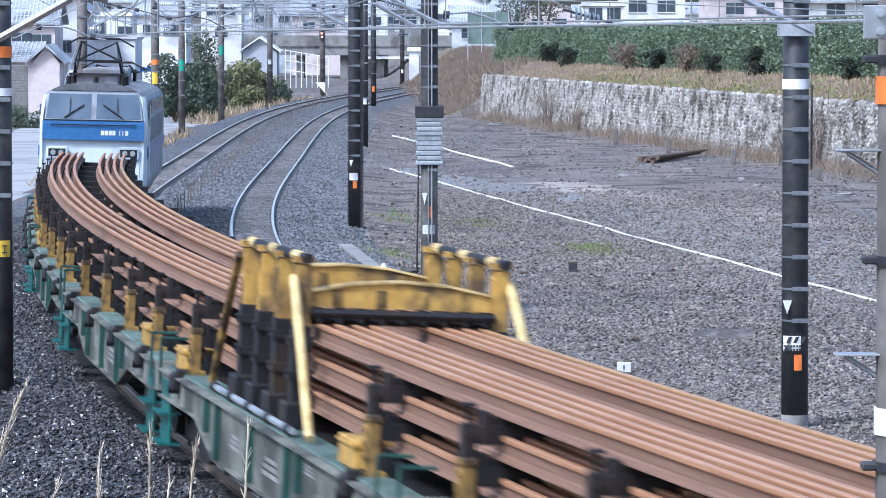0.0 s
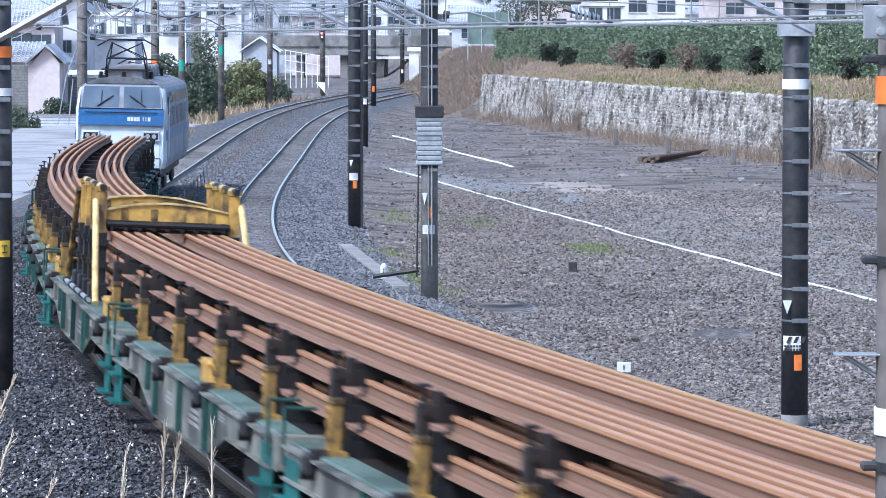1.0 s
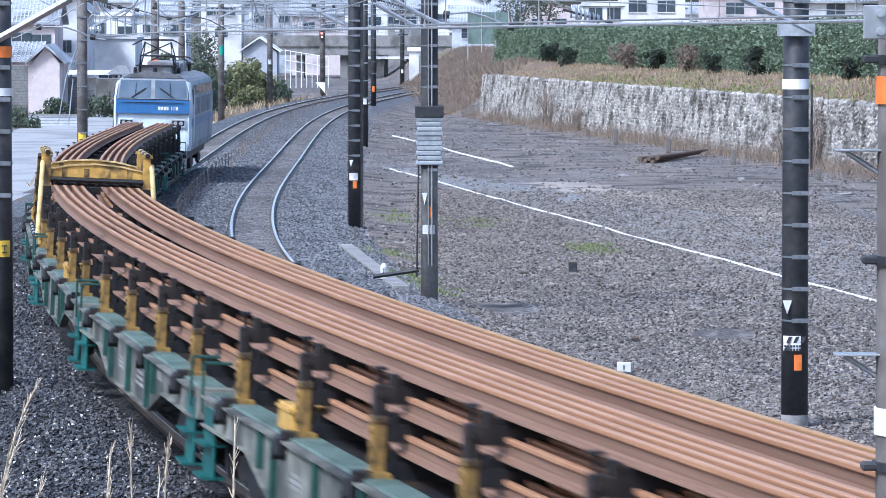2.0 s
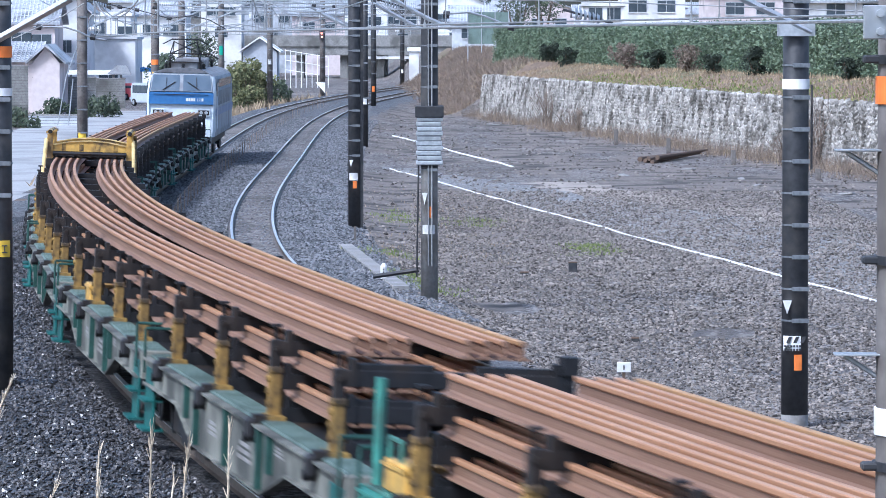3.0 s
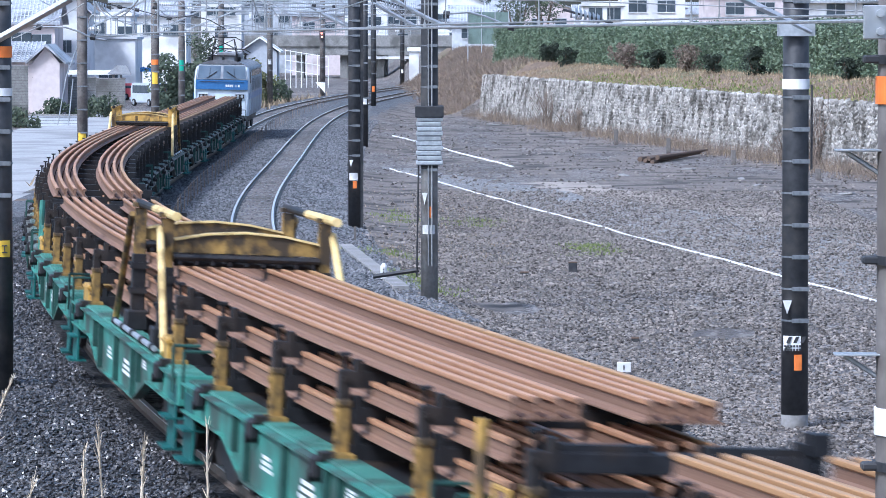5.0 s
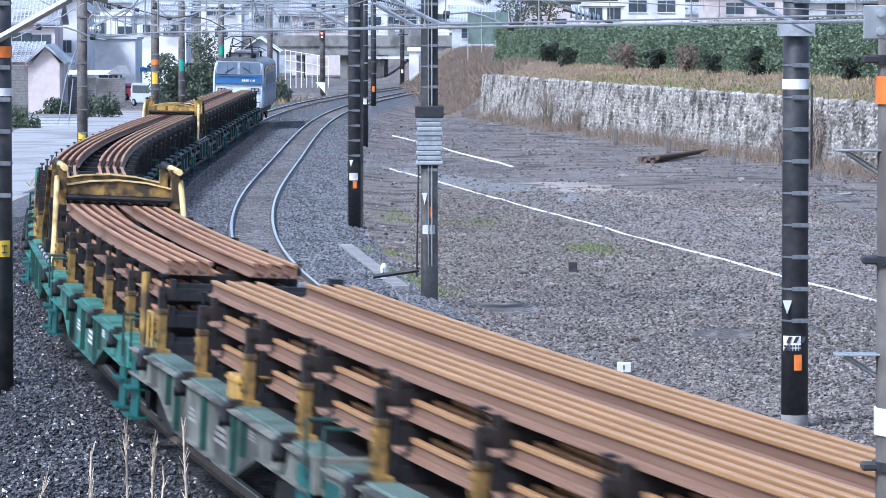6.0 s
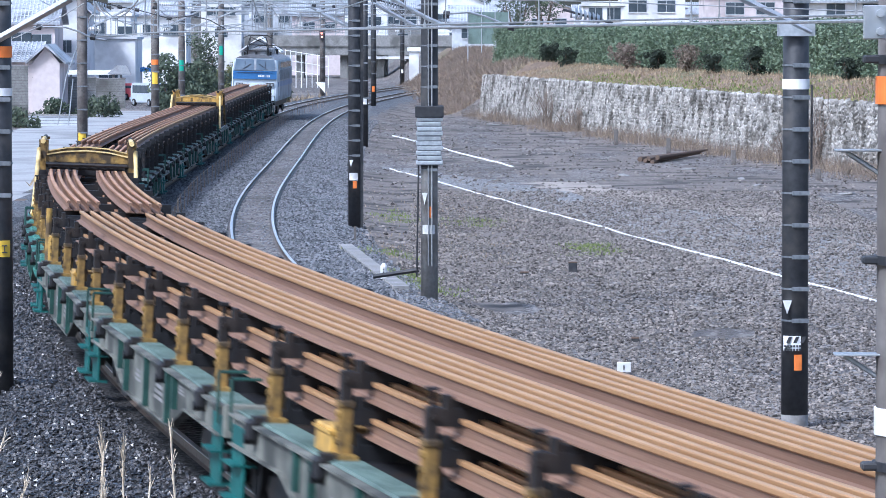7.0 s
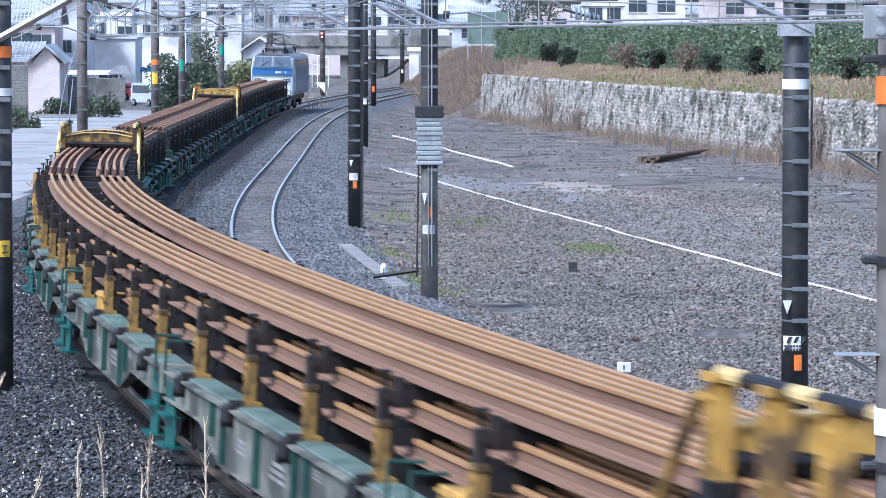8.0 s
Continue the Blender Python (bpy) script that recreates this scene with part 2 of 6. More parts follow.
lamp_b.inputs["Emission Color"].default_value = (1.0, 0.25, 0.15, 1)
lamp_b.inputs["Emission Strength"].default_value = 4.0


# ---- shaping helpers ----
def mesh(name, bm, m, smooth=False):
    bmesh.ops.recalc_face_normals(bm, faces=bm.faces)
    me = bpy.data.meshes.new(name)
    bm.to_mesh(me)
    bm.free()
    for k in (m if isinstance(m, (list, tuple)) else [m]):
        me.materials.append(M[k] if isinstance(k, str) else k)
    if smooth:
        for p in me.polygons:
            p.use_smooth = True
    return me


def part(name, bm, m, parent=None, label="", smooth=False):
    ob = new(name, bm if isinstance(bm, bpy.types.Mesh) else mesh(name, bm, m, smooth))
    ob.parent = parent
    return tagged(ob, label)


def thing(name, label, category, group="", m=None, kind=""):
    ob = new(name)
    if m is not None:
        ob.matrix_world = m
    return tagged(ob, label, category, group, kind)


def add_box(bm, x0, x1, y0, y1, z0, z1, m=None, bevel=0.0):
    k = Matrix.Translation(((x0 + x1) / 2, (y0 + y1) / 2, (z0 + z1) / 2)) @ Matrix.Diagonal((abs(x1 - x0), abs(y1 - y0), abs(z1 - z0), 1))
    r = bmesh.ops.create_cube(bm, size=1, matrix=(m or Matrix()) @ k)
    if bevel:
        es = list({e for v in r["verts"] for e in v.link_edges})
        bmesh.ops.bevel(bm, geom=es, offset=bevel, segments=1, affect="EDGES")
    return bm


def bx(x0, x1, y0, y1, z0, z1, bevel=0.0, m=None):
    return add_box(bmesh.new(), x0, x1, y0, y1, z0, z1, m, bevel)


def add_rod(bm, a, b, r, n=8, r2=None):
    a, b = Vector(a), Vector(b)
    q = (b - a).to_track_quat("Z", "Y").to_matrix().to_4x4()
    bmesh.ops.create_cone(bm, cap_ends=True, segments=n, radius1=r, radius2=r if r2 is None else r2, depth=(b - a).length, matrix=Matrix.Translation((a + b) / 2) @ q)
    return bm


def rod(a, b, r, n=8, r2=None):
    return add_rod(bmesh.new(), a, b, r, n, r2)


def add_tube(bm, pts, r, n=6):
    """One connected round wire through the points."""
    pts = [Vector(p) for p in pts]
    rings = []
    for i, p in enumerate(pts):
        d = (pts[min(i + 1, len(pts) - 1)] - pts[max(i - 1, 0)]).normalized()
        a = d.cross(Vector((0.3, 0.2, 1))).normalized()
        e = d.cross(a)
        rings.append([bm.verts.new(p + (a * math.cos(t) + e * math.sin(t)) * r) for t in np.linspace(0, 6.283, n, endpoint=False)])
    for p, q in zip(rings, rings[1:]):
        for i in range(n):
            bm.faces.new((p[i], p[(i + 1) % n], q[(i + 1) % n], q[i]))
    return bm


def add_prism(bm, pts, axis, lo, hi, m=None):
    """A flat outline pushed from lo to hi along an axis; the outline's two numbers are the other axes in order."""
    def p(a, b, c):
        v = {"x": (c, a, b), "y": (a, c, b), "z": (a, b, c)}[axis]
        return bm.verts.new((m @ Vector(v)) if m else v)
    lov, hiv = [p(a, b, lo) for a, b in pts], [p(a, b, hi) for a, b in pts]
    n = len(pts)
    bm.faces.new(lov)
    bm.faces.new(hiv)
    for i in range(n):
        bm.faces.new((lov[i], lov[(i + 1) % n], hiv[(i + 1) % n], hiv[i]))
    return bm


def prism(pts, axis, lo, hi, m=None):
    return add_prism(bmesh.new(), pts, axis, lo, hi, m)


def cloud(name, base_v, base_f, places, m, parent=None, label=""):
    """Many small pieces in one mesh: places is an array of 4 x 4 matrices."""
    bv, bf = np.array(base_v, float), np.array(base_f, int)
    k = len(places)
    v = np.einsum("kij,nj->kni", places[:, :3, :3], bv) + places[:, None, :3, 3]
    f = (bf[None] + (np.arange(k) * len(bv))[:, None, None]).reshape(-1, bf.shape[1])
    me = bpy.data.meshes.new(name)
    me.from_pydata(v.reshape(-1, 3).tolist(), [], f.tolist())
    me.materials.append(M[m])
    ob = new(name, me)
    ob.parent = parent
    return tagged(ob, label)


rng = np.random.default_rng(7)


def scatter(xyz, size, tilt=3.14, flat=1.0):
    """Random turns and sizes at the places xyz."""
    n = len(xyz)
    a = rng.uniform(0, 6.283, n)
    b, c = rng.uniform(-tilt, tilt, n), rng.uniform(-tilt, tilt, n)
    ca, sa, cb, sb, cc, sc = np.cos(a), np.sin(a), np.cos(b), np.sin(b), np.cos(c), np.sin(c)
    o, i = np.zeros(n), np.ones(n)
    rz = np.array([[ca, -sa, o], [sa, ca, o], [o, o, i]]).transpose(2, 0, 1)
    rx = np.array([[i, o, o], [o, cb, -sb], [o, sb, cb]]).transpose(2, 0, 1)
    ry = np.array([[cc, o, sc], [o, i, o], [-sc, o, cc]]).transpose(2, 0, 1)
    s = rng.uniform(size[0], size[1], (n, 1)) * rng.uniform(0.7, 1.3, (n, 3))
    m = np.zeros((n, 4, 4))
    m[:, :3, :3] = np.einsum("nij,njk,nkl->nil", rz, rx, ry) * s[:, None, :]
    m[:, 2, :3] *= flat
    m[:, :3, 3] = xyz
    m[:, 3, 3] = 1
    return m


STONE_V = [(1, 0.1, -0.1), (-0.9, 0.2, 0.1), (0.1, 0.95, 0.15), (-0.1, -1, -0.1), (0.15, 0.1, 0.8), (0, -0.1, -0.8), (0.6, 0.5, 0.5), (-0.5, -0.6, 0.45)]
STONE_F = [(0, 2, 6), (2, 4, 6), (4, 0, 6), (1, 3, 7), (3, 4, 7), (4, 1, 7), (0, 4, 3), (2, 1, 4), (0, 5, 2), (2, 5, 1), (1, 5, 3), (3, 5, 0)]
LEAF_V = [(-0.5, 0, 0), (0, -0.35, 0.08), (0.5, 0, 0), (0, 0.35, 0.08)]
LEAF_F = [(0, 1, 2, 3)]
BLADE_V = [(-0.5, 0, 0), (0.5, 0, 0), (0.12, 0.3, 1.0)]
BLADE_F = [(0, 1, 2)]


# ---- the line in plan ----
def spline(xs, ys):
    xs, ys = np.array(xs, float), np.array(ys, float)
    n, h = len(xs), np.diff(xs)
    a, r = np.eye(n), np.zeros(n)
    for i in range(1, n - 1):
        a[i, i - 1:i + 2] = h[i - 1], 2 * (h[i - 1] + h[i]), h[i]
        r[i] = 6 * ((ys[i + 1] - ys[i]) / h[i] - (ys[i] - ys[i - 1]) / h[i - 1])
    k = np.linalg.solve(a, r)

    def f(x):
        i = int(np.clip(np.searchsorted(xs, x) - 1, 0, n - 2))
        d, e = xs[i + 1] - x, x - xs[i]
        if e < 0 or d < 0:
            j, end = (0, xs[0]) if e < 0 else (n - 2, xs[-1])
            s = (ys[j + 1] - ys[j]) / h[j] + (-h[j] * (2 * k[j] + k[j + 1]) if e < 0 else h[j] * (k[j] + 2 * k[j + 1])) / 6
            return (ys[0] if e < 0 else ys[-1]) + s * (x - end)
        return (k[i] * d ** 3 + k[i + 1] * e ** 3) / 6 / h[i] + (ys[i] / h[i] - k[i] * h[i] / 6) * d + (ys[i + 1] / h[i] - k[i + 1] * h[i] / 6) * e
    return f


# a circle of about 475 m radius up to the far reverse curve
near_y = np.array([0, 20, 40, 60, 80, 96, 108])
near_x = -9.2 + 0.045 * (111.6 - near_y) + 0.00105 * (111.6 - near_y) ** 2
line_x = spline([*near_y, 172, 271, 356, 450], [*near_x, -10.67, -11.1, -7.3, 1.0])
line_z = spline([0, 30, 60, 90, 112, 172, 271, 356, 450], [0.47, 0.34, 0.21, 0.09, 0, -0.12, 0, 0, 0])
SPACING = 4.12
ys = np.arange(-240, 560, 0.5)
xy = np.array([(line_x(y), y, line_z(y)) for y in ys])
run = np.concatenate([[0], np.cumsum(np.linalg.norm(np.diff(xy, axis=0), axis=1))])


def at(s):
    """The point of the near track's centre line s metres along it."""
    return Vector([float(np.interp(s, run, xy[:, i])) for i in range(3)])


def cant_at(y):
    return float(np.interp(y, [-240, 85, 120, 560], [0.045, 0.045, 0.02, 0.02]))


def along(s, side=0.0, up=0.0, cant=None):
    """The pose on the line: y ahead, x to the right, leaning into the curve."""
    p, q = at(s - 0.5), at(s + 0.5)
    yaw = -math.degrees(math.atan2(q.x - p.x, q.y - p.y))
    pitch = math.degrees(math.atan2(q.z - p.z, q.y - p.y))
    o = at(s)
    if cant is None:
        cant = cant_at(o.y)
    m = Matrix.Translation(o) @ pose(0, 0, 0, pitch, 0, yaw)
    return m @ Matrix.Translation((side, 0, 0)) @ pose(0, 0, 0, 0, math.degrees(cant), 0) @ Matrix.Translation((0, 0, up))


def s_of(y):
    return float(np.interp(y, ys, run))


def sweep(name, profile, s0, s1, ds, side, cant, m, parent=None):
    bm = bmesh.new()
    rows = []
    for s in np.arange(s0, s1, ds):
        q = along(s, side, 0, cant)
        rows.append([bm.verts.new(q @ Vector((x, 0, z))) for x, z in profile])
    n = len(profile)
    for a, b in zip(rows, rows[1:]):
        for i in range(n):
            bm.faces.new((a[i], a[(i + 1) % n], b[(i + 1) % n], b[i]))
    return part(name, bm, m, parent)


# a place by its bearing and depth: right of the axis and below the eye, in metres for each metre of depth
def spot(u, v, s):
    return Vector(((u - 784) / s, FOCAL / s, EYE_Z - (v - HORIZON) / s))


# ---- ground ----
WALL_A, WALL_B = Vector((2.5, 285)), Vector((17.7, 167))


def wall_x(y):
    return WALL_A.x + (WALL_B.x - WALL_A.x) * (285 - y) / (285 - 167)


def smooth(a, b, t):
    t = min(1, max(0, (t - a) / (b - a)))
    return t * t * (3 - 2 * t)


def ground_z(x, y):
    c = float(np.interp(y, ys, xy[:, 0]))
    lz = float(np.interp(y, ys, xy[:, 2]))
    o = x - c
    yard = -0.5 + 0.05 * noise.noise((x * 0.25, y * 0.1, 3)) + 0.03 * noise.noise((x * 0.9, y * 0.5, 9))
    left = -1.05 + 0.05 * noise.noise((x * 0.3, y * 0.1, 5))
    lean = min(1.7, max(-1.7, o)) if o < SPACING / 2 else min(1.7, max(-1.7, o - SPACING))
    bed = lz - 0.135 - cant_at(y) * lean * (1 - smooth(1.2, 2.0, o) * (1 - smooth(2.0, 2.8, o)))
    if o < 0:
        z = left + (bed - left) * smooth(-4.2, -1.9, o)
    else:
        z = yard + (bed - yard) * (1 - smooth(SPACING + 1.8, SPACING + 4.6, o))
        if y < 75:
            z += 0.05 * smooth(75, 62, y) * smooth(5.5, 8, o) * (1 - smooth(9, 14, o))
    # terrace behind the stone wall and the bank that carries on beyond its end
    e = x - wall_x(y) if y < 285 else x - (4.0 - 0.03 * (y - 285))
    if y < 285:
        if e > 0.75:
            z = 2.1 + 0.9 * smooth(0.75, 6, e) + 0.1 * noise.noise((x, y * 0.5, 1))
    else:
        z += (3.6 + 0.35 * noise.noise((x * 0.5, y * 0.2, 2))) * smooth(-4.0, 2.5, e)
    # the bank on which the camera stands
    bank = smooth(24, 9, y) * (1 - smooth(-1.5, 1.0, x - max(0, 12 - y) * 0.3))
    return z + (3.35 - z) * bank


def ground():
    xs = np.concatenate([[-900, -500, -250, -140, -90, -65], np.arange(-50, 45, 0.42), [50, 62, 80, 110, 160, 280, 500, 900]])
    yy = np.concatenate([[-600, -350], np.arange(-250, 0, 10), np.arange(0, 140, 0.7), np.arange(140, 330, 1.4), np.arange(332, 600, 8), [650, 750, 950, 1400, 2400]])
    verts, faces, idx = [], [], []
    for y in yy:
        for x in xs:
            verts.append((x, y, ground_z(x, y)))
    n = len(xs)
    for j in range(len(yy) - 1):
        y = (yy[j] + yy[j + 1]) / 2
        c = float(np.interp(y, ys, xy[:, 0]))
        for i in range(n - 1):
            x = (xs[i] + xs[i + 1]) / 2
            o = x - c
            w = 0.5 * noise.noise((x * 0.5, y * 0.4, 8)) + 0.55 * noise.noise((x * 2.3, y * 1.9, 4))
            e = x - wall_x(y) if y < 285 else x - (4.0 - 0.03 * (y - 285)) + 4.0
            k = (4 if y > 140 + 8 * w or o > 1.9 else 0) if -5.5 + w < o < SPACING + 2.6 + w else 1
            if k == 1:
                f = min(1, max(0, (154 - y) / 27))
                pipe = -2.2 + (173.6 - y) * 0.133
                if abs(x - (4.5 + 6.3 * f)) < 1.1 + 1.6 * w and 122 < y < 160:
                    k = 5
                elif pipe + 0.4 * w < x < 3.4 + (154 - y) * 0.233 + 2 * w and 84 < y < 176:
                    k = 7
                elif x < pipe - 0.6 + 1.5 * w and 99 + 9 * w < y < 150 and noise.noise((x * 0.4, y * 0.13, 12)) > -0.22 - 0.3 * w:
                    k = 6
                elif x < 1.4 + 3 * w and 80 < y < 168:
                    k = 6
                elif x > 6.5 + (154 - y) * 0.233 and y > 112 and noise.noise((x * 0.3, y * 0.08, 15)) > -0.15 + 0.3 * w:
                    k = 6
            if e > 0 + w:
                k = 2
            if o < -5.5 + w:
                k = 2 if o > -9 and y > 100 else 0
                k = 1 if o < -9 or y > 335 else k
                if 120 < y < 335 and -12.5 - 0.03 * (y - 150) < o < -5.6:
                    k = 3
                if o < -40:
                    k = 2
            if y < 26 and x < 5:
                k = 2
            faces.append((j * n + i, j * n + i + 1, (j + 1) * n + i + 1, (j + 1) * n + i))
            idx.append(k)
    me = bpy.data.meshes.new("ground")
    me.from_pydata(verts, [], faces)
    for k in ("ballast", "yard", "earth", "road", "ballast_pale", "sand", "mud", "gravel_band"):
        me.materials.append(M[k])
    me.polygons.foreach_set("material_index", idx)
    for p in me.polygons:
        p.use_smooth = True
    ob = new("ground", me)
    tagged(ob, "grey gravel ground with ballast beds and dry earth", "ground", "", "structure")


ground()


# ---- the two tracks ----
def tracks():
    for side, name in ((0, "track_1"), (SPACING, "track_2")):
        t = thing(name, "railway track with polished rail heads on dark sleepers", "railway track", "tracks", None, "structure")
        for g in (-0.566, 0.566):
            lo, hi = s_of(-230), s_of(545)
            web = [(g - 0.065, -0.15), (g + 0.065, -0.15), (g + 0.065, -0.135), (g + 0.012, -0.12), (g + 0.012, -0.045), (g + 0.033, -0.03), (g + 0.033, -0.008),
                   (g - 0.033, -0.008), (g - 0.033, -0.03), (g - 0.012, -0.045), (g - 0.012, -0.12), (g - 0.065, -0.135)]
            sweep("rail", web, lo, hi, 1.5, side, None, "track_rail", t)
            head = [(g - 0.034, -0.012), (g + 0.034, -0.012), (g + 0.032, 0.0), (g - 0.032, 0.0)]
            sweep("rail_head", head, lo, hi, 1.5, side, None, "rail_head", t)
        sweep("track_bed", [(-0.5, -0.2), (0.5, -0.2), (0.5, -0.118), (0.0, -0.106), (-0.5, -0.118)], s_of(20), s_of(430), 1.5, side, None, "yard", t)
        ss = np.arange(s_of(20), s_of(430), 0.61)
        pm = np.array([np.array(along(s, side) @ Matrix.Translation((0, 0, -0.203)) @ Matrix.Diagonal((1.0, 0.12, 0.062, 1))) for s in ss])
        bv = [(-1, -1, -1), (1, -1, -1), (1, 1, -1), (-1, 1, -1), (-0.98, -0.85, 1), (0.98, -0.85, 1), (0.98, 0.85, 1), (-0.98, 0.85, 1)]
        bf = [(4, 5, 6, 7), (0, 1, 5, 4), (1, 2, 6, 5), (2, 3, 7, 6), (3, 0, 4, 7)]
        tagged(cloud("sleepers", bv, bf, pm, "sleeper", t), "", "", "", "stuff")


tracks()


def fence():
    f = thing("track_fence", "low rusty post and wire fence between the tracks", "fence")
    p = mesh("post", add_box(bx(-0.017, 0.017, -0.017, 0.017, -0.3, 0.6, 0.003), -0.028, 0.028, -0.01, 0.01, 0.5, 0.54), "track_rail")
    lo, hi = s_of(88), s_of(350)
    for s in np.arange(lo, hi, 3.2):
        o = part("post", p, None, f)
        o.matrix_world = along(s, 2.0, -0.12, 0) @ pose(0, 0, 0, rng.uniform(-4, 4), rng.uniform(-4, 4), 0)
    for h in (0.2, 0.45):
        sweep("wire", [(-0.005, h - 0.005), (0.005, h - 0.005), (0.0, h + 0.005)], lo, hi, 1.0, 2.0, 0, "track_rail", f)


fence()


# ---- train ----
PITCH, LOCO = 14.95, 18.2
S0, SPEED = s_of(107.5), 20.5
LEAD = 0.2
GREEN, FOUR_POST, TWO_POST, BREAKS = (9, 10, 11), (4, 16), (10,), (9, 12)
GAPS = ((-2.0, 1.5), (132.0, 136.3), (179.6, 184.1))
FLOOR = 1.12


def front(t):
    return S0 + SPEED * t


def bogie(parent, y):
    b = part("bogie", bx(-0.85, 0.85, y - 0.25, y + 0.25, 0.5, 0.72, 0.02), "black", parent)
    side = [(-1.25, 0.42), (-1.1, 0.56), (-0.55, 0.6), (-0.3, 0.72), (0.3, 0.72), (0.55, 0.6), (1.1, 0.56), (1.25, 0.42), (1.05, 0.3), (0.6, 0.34), (0.3, 0.22), (-0.3, 0.22), (-0.6, 0.34), (-1.05, 0.3)]
    for x in (-0.98, 0.9):
        part("side_frame", prism([(y + a, c) for a, c in side], "x", x, x + 0.09), "black", b)
    return b


def wheelset(parent, y, m):
    w = part("wheelset", m, None, parent)
    w.location = (0, y, 0.45)
    return w


def wagon_meshes():
    w = rod((-0.8, 0, 0), (0.8, 0, 0), 0.075, 10)
    for c in (-0.566, 0.566):
        add_rod(w, (c - 0.065, 0, 0), (c + 0.065, 0, 0), 0.45, 24)
        for a in range(3):
            add_rod(w, (c - 0.085 - 0.01 * a, 0, 0), (c + 0.085 + 0.01 * a, 0, 0), 0.2 - 0.05 * a, 14)
        for k in range(4):
            add_box(w, c - 0.07, c + 0.07, 0.22, 0.4, -0.03, 0.03, Matrix.Rotation(k * 1.571, 4, "X"))
    return mesh("wheelset", w, "black")


WM = wagon_meshes()


def stanchion_mesh(x):
    """A side post of two plates with a flared foot, packing between them and bolts."""
    k = -1 if x < 0 else 1
    bm = bmesh.new()
    for d in (-0.065, 0.065):
        add_box(bm, x - 0.055, x + 0.055, d - 0.02, d + 0.02, FLOOR + 0.02, 1.6, None, 0.006)
    add_box(bm, x - 0.035, x + 0.035, -0.05, 0.05, FLOOR + 0.02, 1.58)
    add_box(bm, x - 0.065, x + 0.065, -0.1, 0.1, 1.58, 1.64, None, 0.01)
    foot = [(x - k * 0.04, FLOOR + 0.02), (x - k * 0.25, FLOOR + 0.02), (x - k * 0.23, FLOOR + 0.07), (x - k * 0.14, FLOOR + 0.15), (x - k * 0.09, FLOOR + 0.32), (x - k * 0.04, FLOOR + 0.36)]
    add_prism(bm, foot, "y", -0.03, 0.03)
    add_box(bm, x - 0.1, x + 0.1, -0.17, 0.17, FLOOR + 0.004, FLOOR + 0.05)
    for z in (1.28, 1.4, 1.52):
        add_rod(bm, (x + k * 0.03, 0, z), (x + k * 0.08, 0, z), 0.03, 6)
    # right-hand posts are coloured black to stand for the train's shaded side
    return mesh("stanchion", bm, "ochre" if x < 0 else "black")


def bracket_mesh(x):
    """The dark head of a post: sleeve, cross pin and a T-shaped locking screw."""
    k = -1 if x < 0 else 1
    bm = bx(x - 0.05, x + 0.05, -0.07, 0.07, 1.62, 1.9, 0.01)
    add_rod(bm, (x, -0.12, 1.82), (x, 0.12, 1.82), 0.03, 8)
    add_rod(bm, (x, 0, 1.88), (x, 0, 2.04), 0.018, 6)
    add_box(bm, x - 0.05, x + 0.05, -0.04, 0.04, 2.02, 2.05)
    if k > 0:
        add_box(bm, x - 0.08, x + 0.08, -0.12, 0.12, 1.9, 2.06)
    return mesh("ratchet_bracket", bm, "black")


def foot_block_mesh(x):
    k = -1 if x < 0 else 1
    c = x + k * 0.2
    bm = bx(c - 0.07, c + 0.05, -0.12, 0.12, 0.93, 1.14, 0.03)
    add_box(bm, min(x, c), max(x, c), -0.12, 0.12, 1.1, 1.17)
    add_rod(bm, (c - 0.09, 0, 0.95), (c + 0.09, 0, 0.95), 0.05, 10)
    return mesh("socket", bm, "black")


def beam_mesh(z):
    bm = bx(-0.99, 0.99, -0.08, 0.08, z - 0.21, z - 0.06, 0.008)
    for x in (-0.53, 0.53):
        add_box(bm, x - 0.34, x + 0.34, -0.06, 0.06, z - 0.08, z - 0.004)
    for x in (-0.91, 0.91):
        add_box(bm, x - 0.03, x + 0.03, -0.09, 0.09, z - 0.2, z + 0.04)
    return mesh("cross_beam", bm, "black")


LAYERS = (1.31, 1.63, 1.95)
BEAMS = [beam_mesh(z) for z in LAYERS]
POSTS = {x: (stanchion_mesh(x), bracket_mesh(x), foot_block_mesh(x)) for x in (-1.03, 1.03)}
CHOCK = mesh("chock", add_box(bx(-0.17, 0.17, -0.4, 0.4, 0, 0.26, 0.015), -0.19, 0.19, -0.42, 0.42, 0.2, 0.23), "yellow")


def side_sill(x, k):
    """A fish-bellied girder with flanges."""
    P = PITCH
    out = [(0.45, 1.08), (0.45, 0.78), (0.23 * P, 0.78), (0.33 * P, 0.47), (0.67 * P, 0.47), (0.77 * P, 0.78), (P - 0.45, 0.78), (P - 0.45, 1.08)]
    bm = bmesh.new()
    low = out[1:7]
    for (a, b), (c, d) in zip(low, low[1:]):
        q = Matrix.Translation((x, (a + c) / 2, (b + d) / 2)) @ pose(0, 0, 0, math.degrees(math.atan2(d - b, c - a)), 0, 0)
        L = math.hypot(c - a, d - b) / 2
        add_box(bm, -0.06, 0.06, -L - 0.01, L + 0.01, -0.012, 0.012, q)
    return prism(out, "x", x - 0.012, x + 0.012), bm, bx(x - 0.07, x + 0.07, 0.45, P - 0.45, 1.06, 1.085)


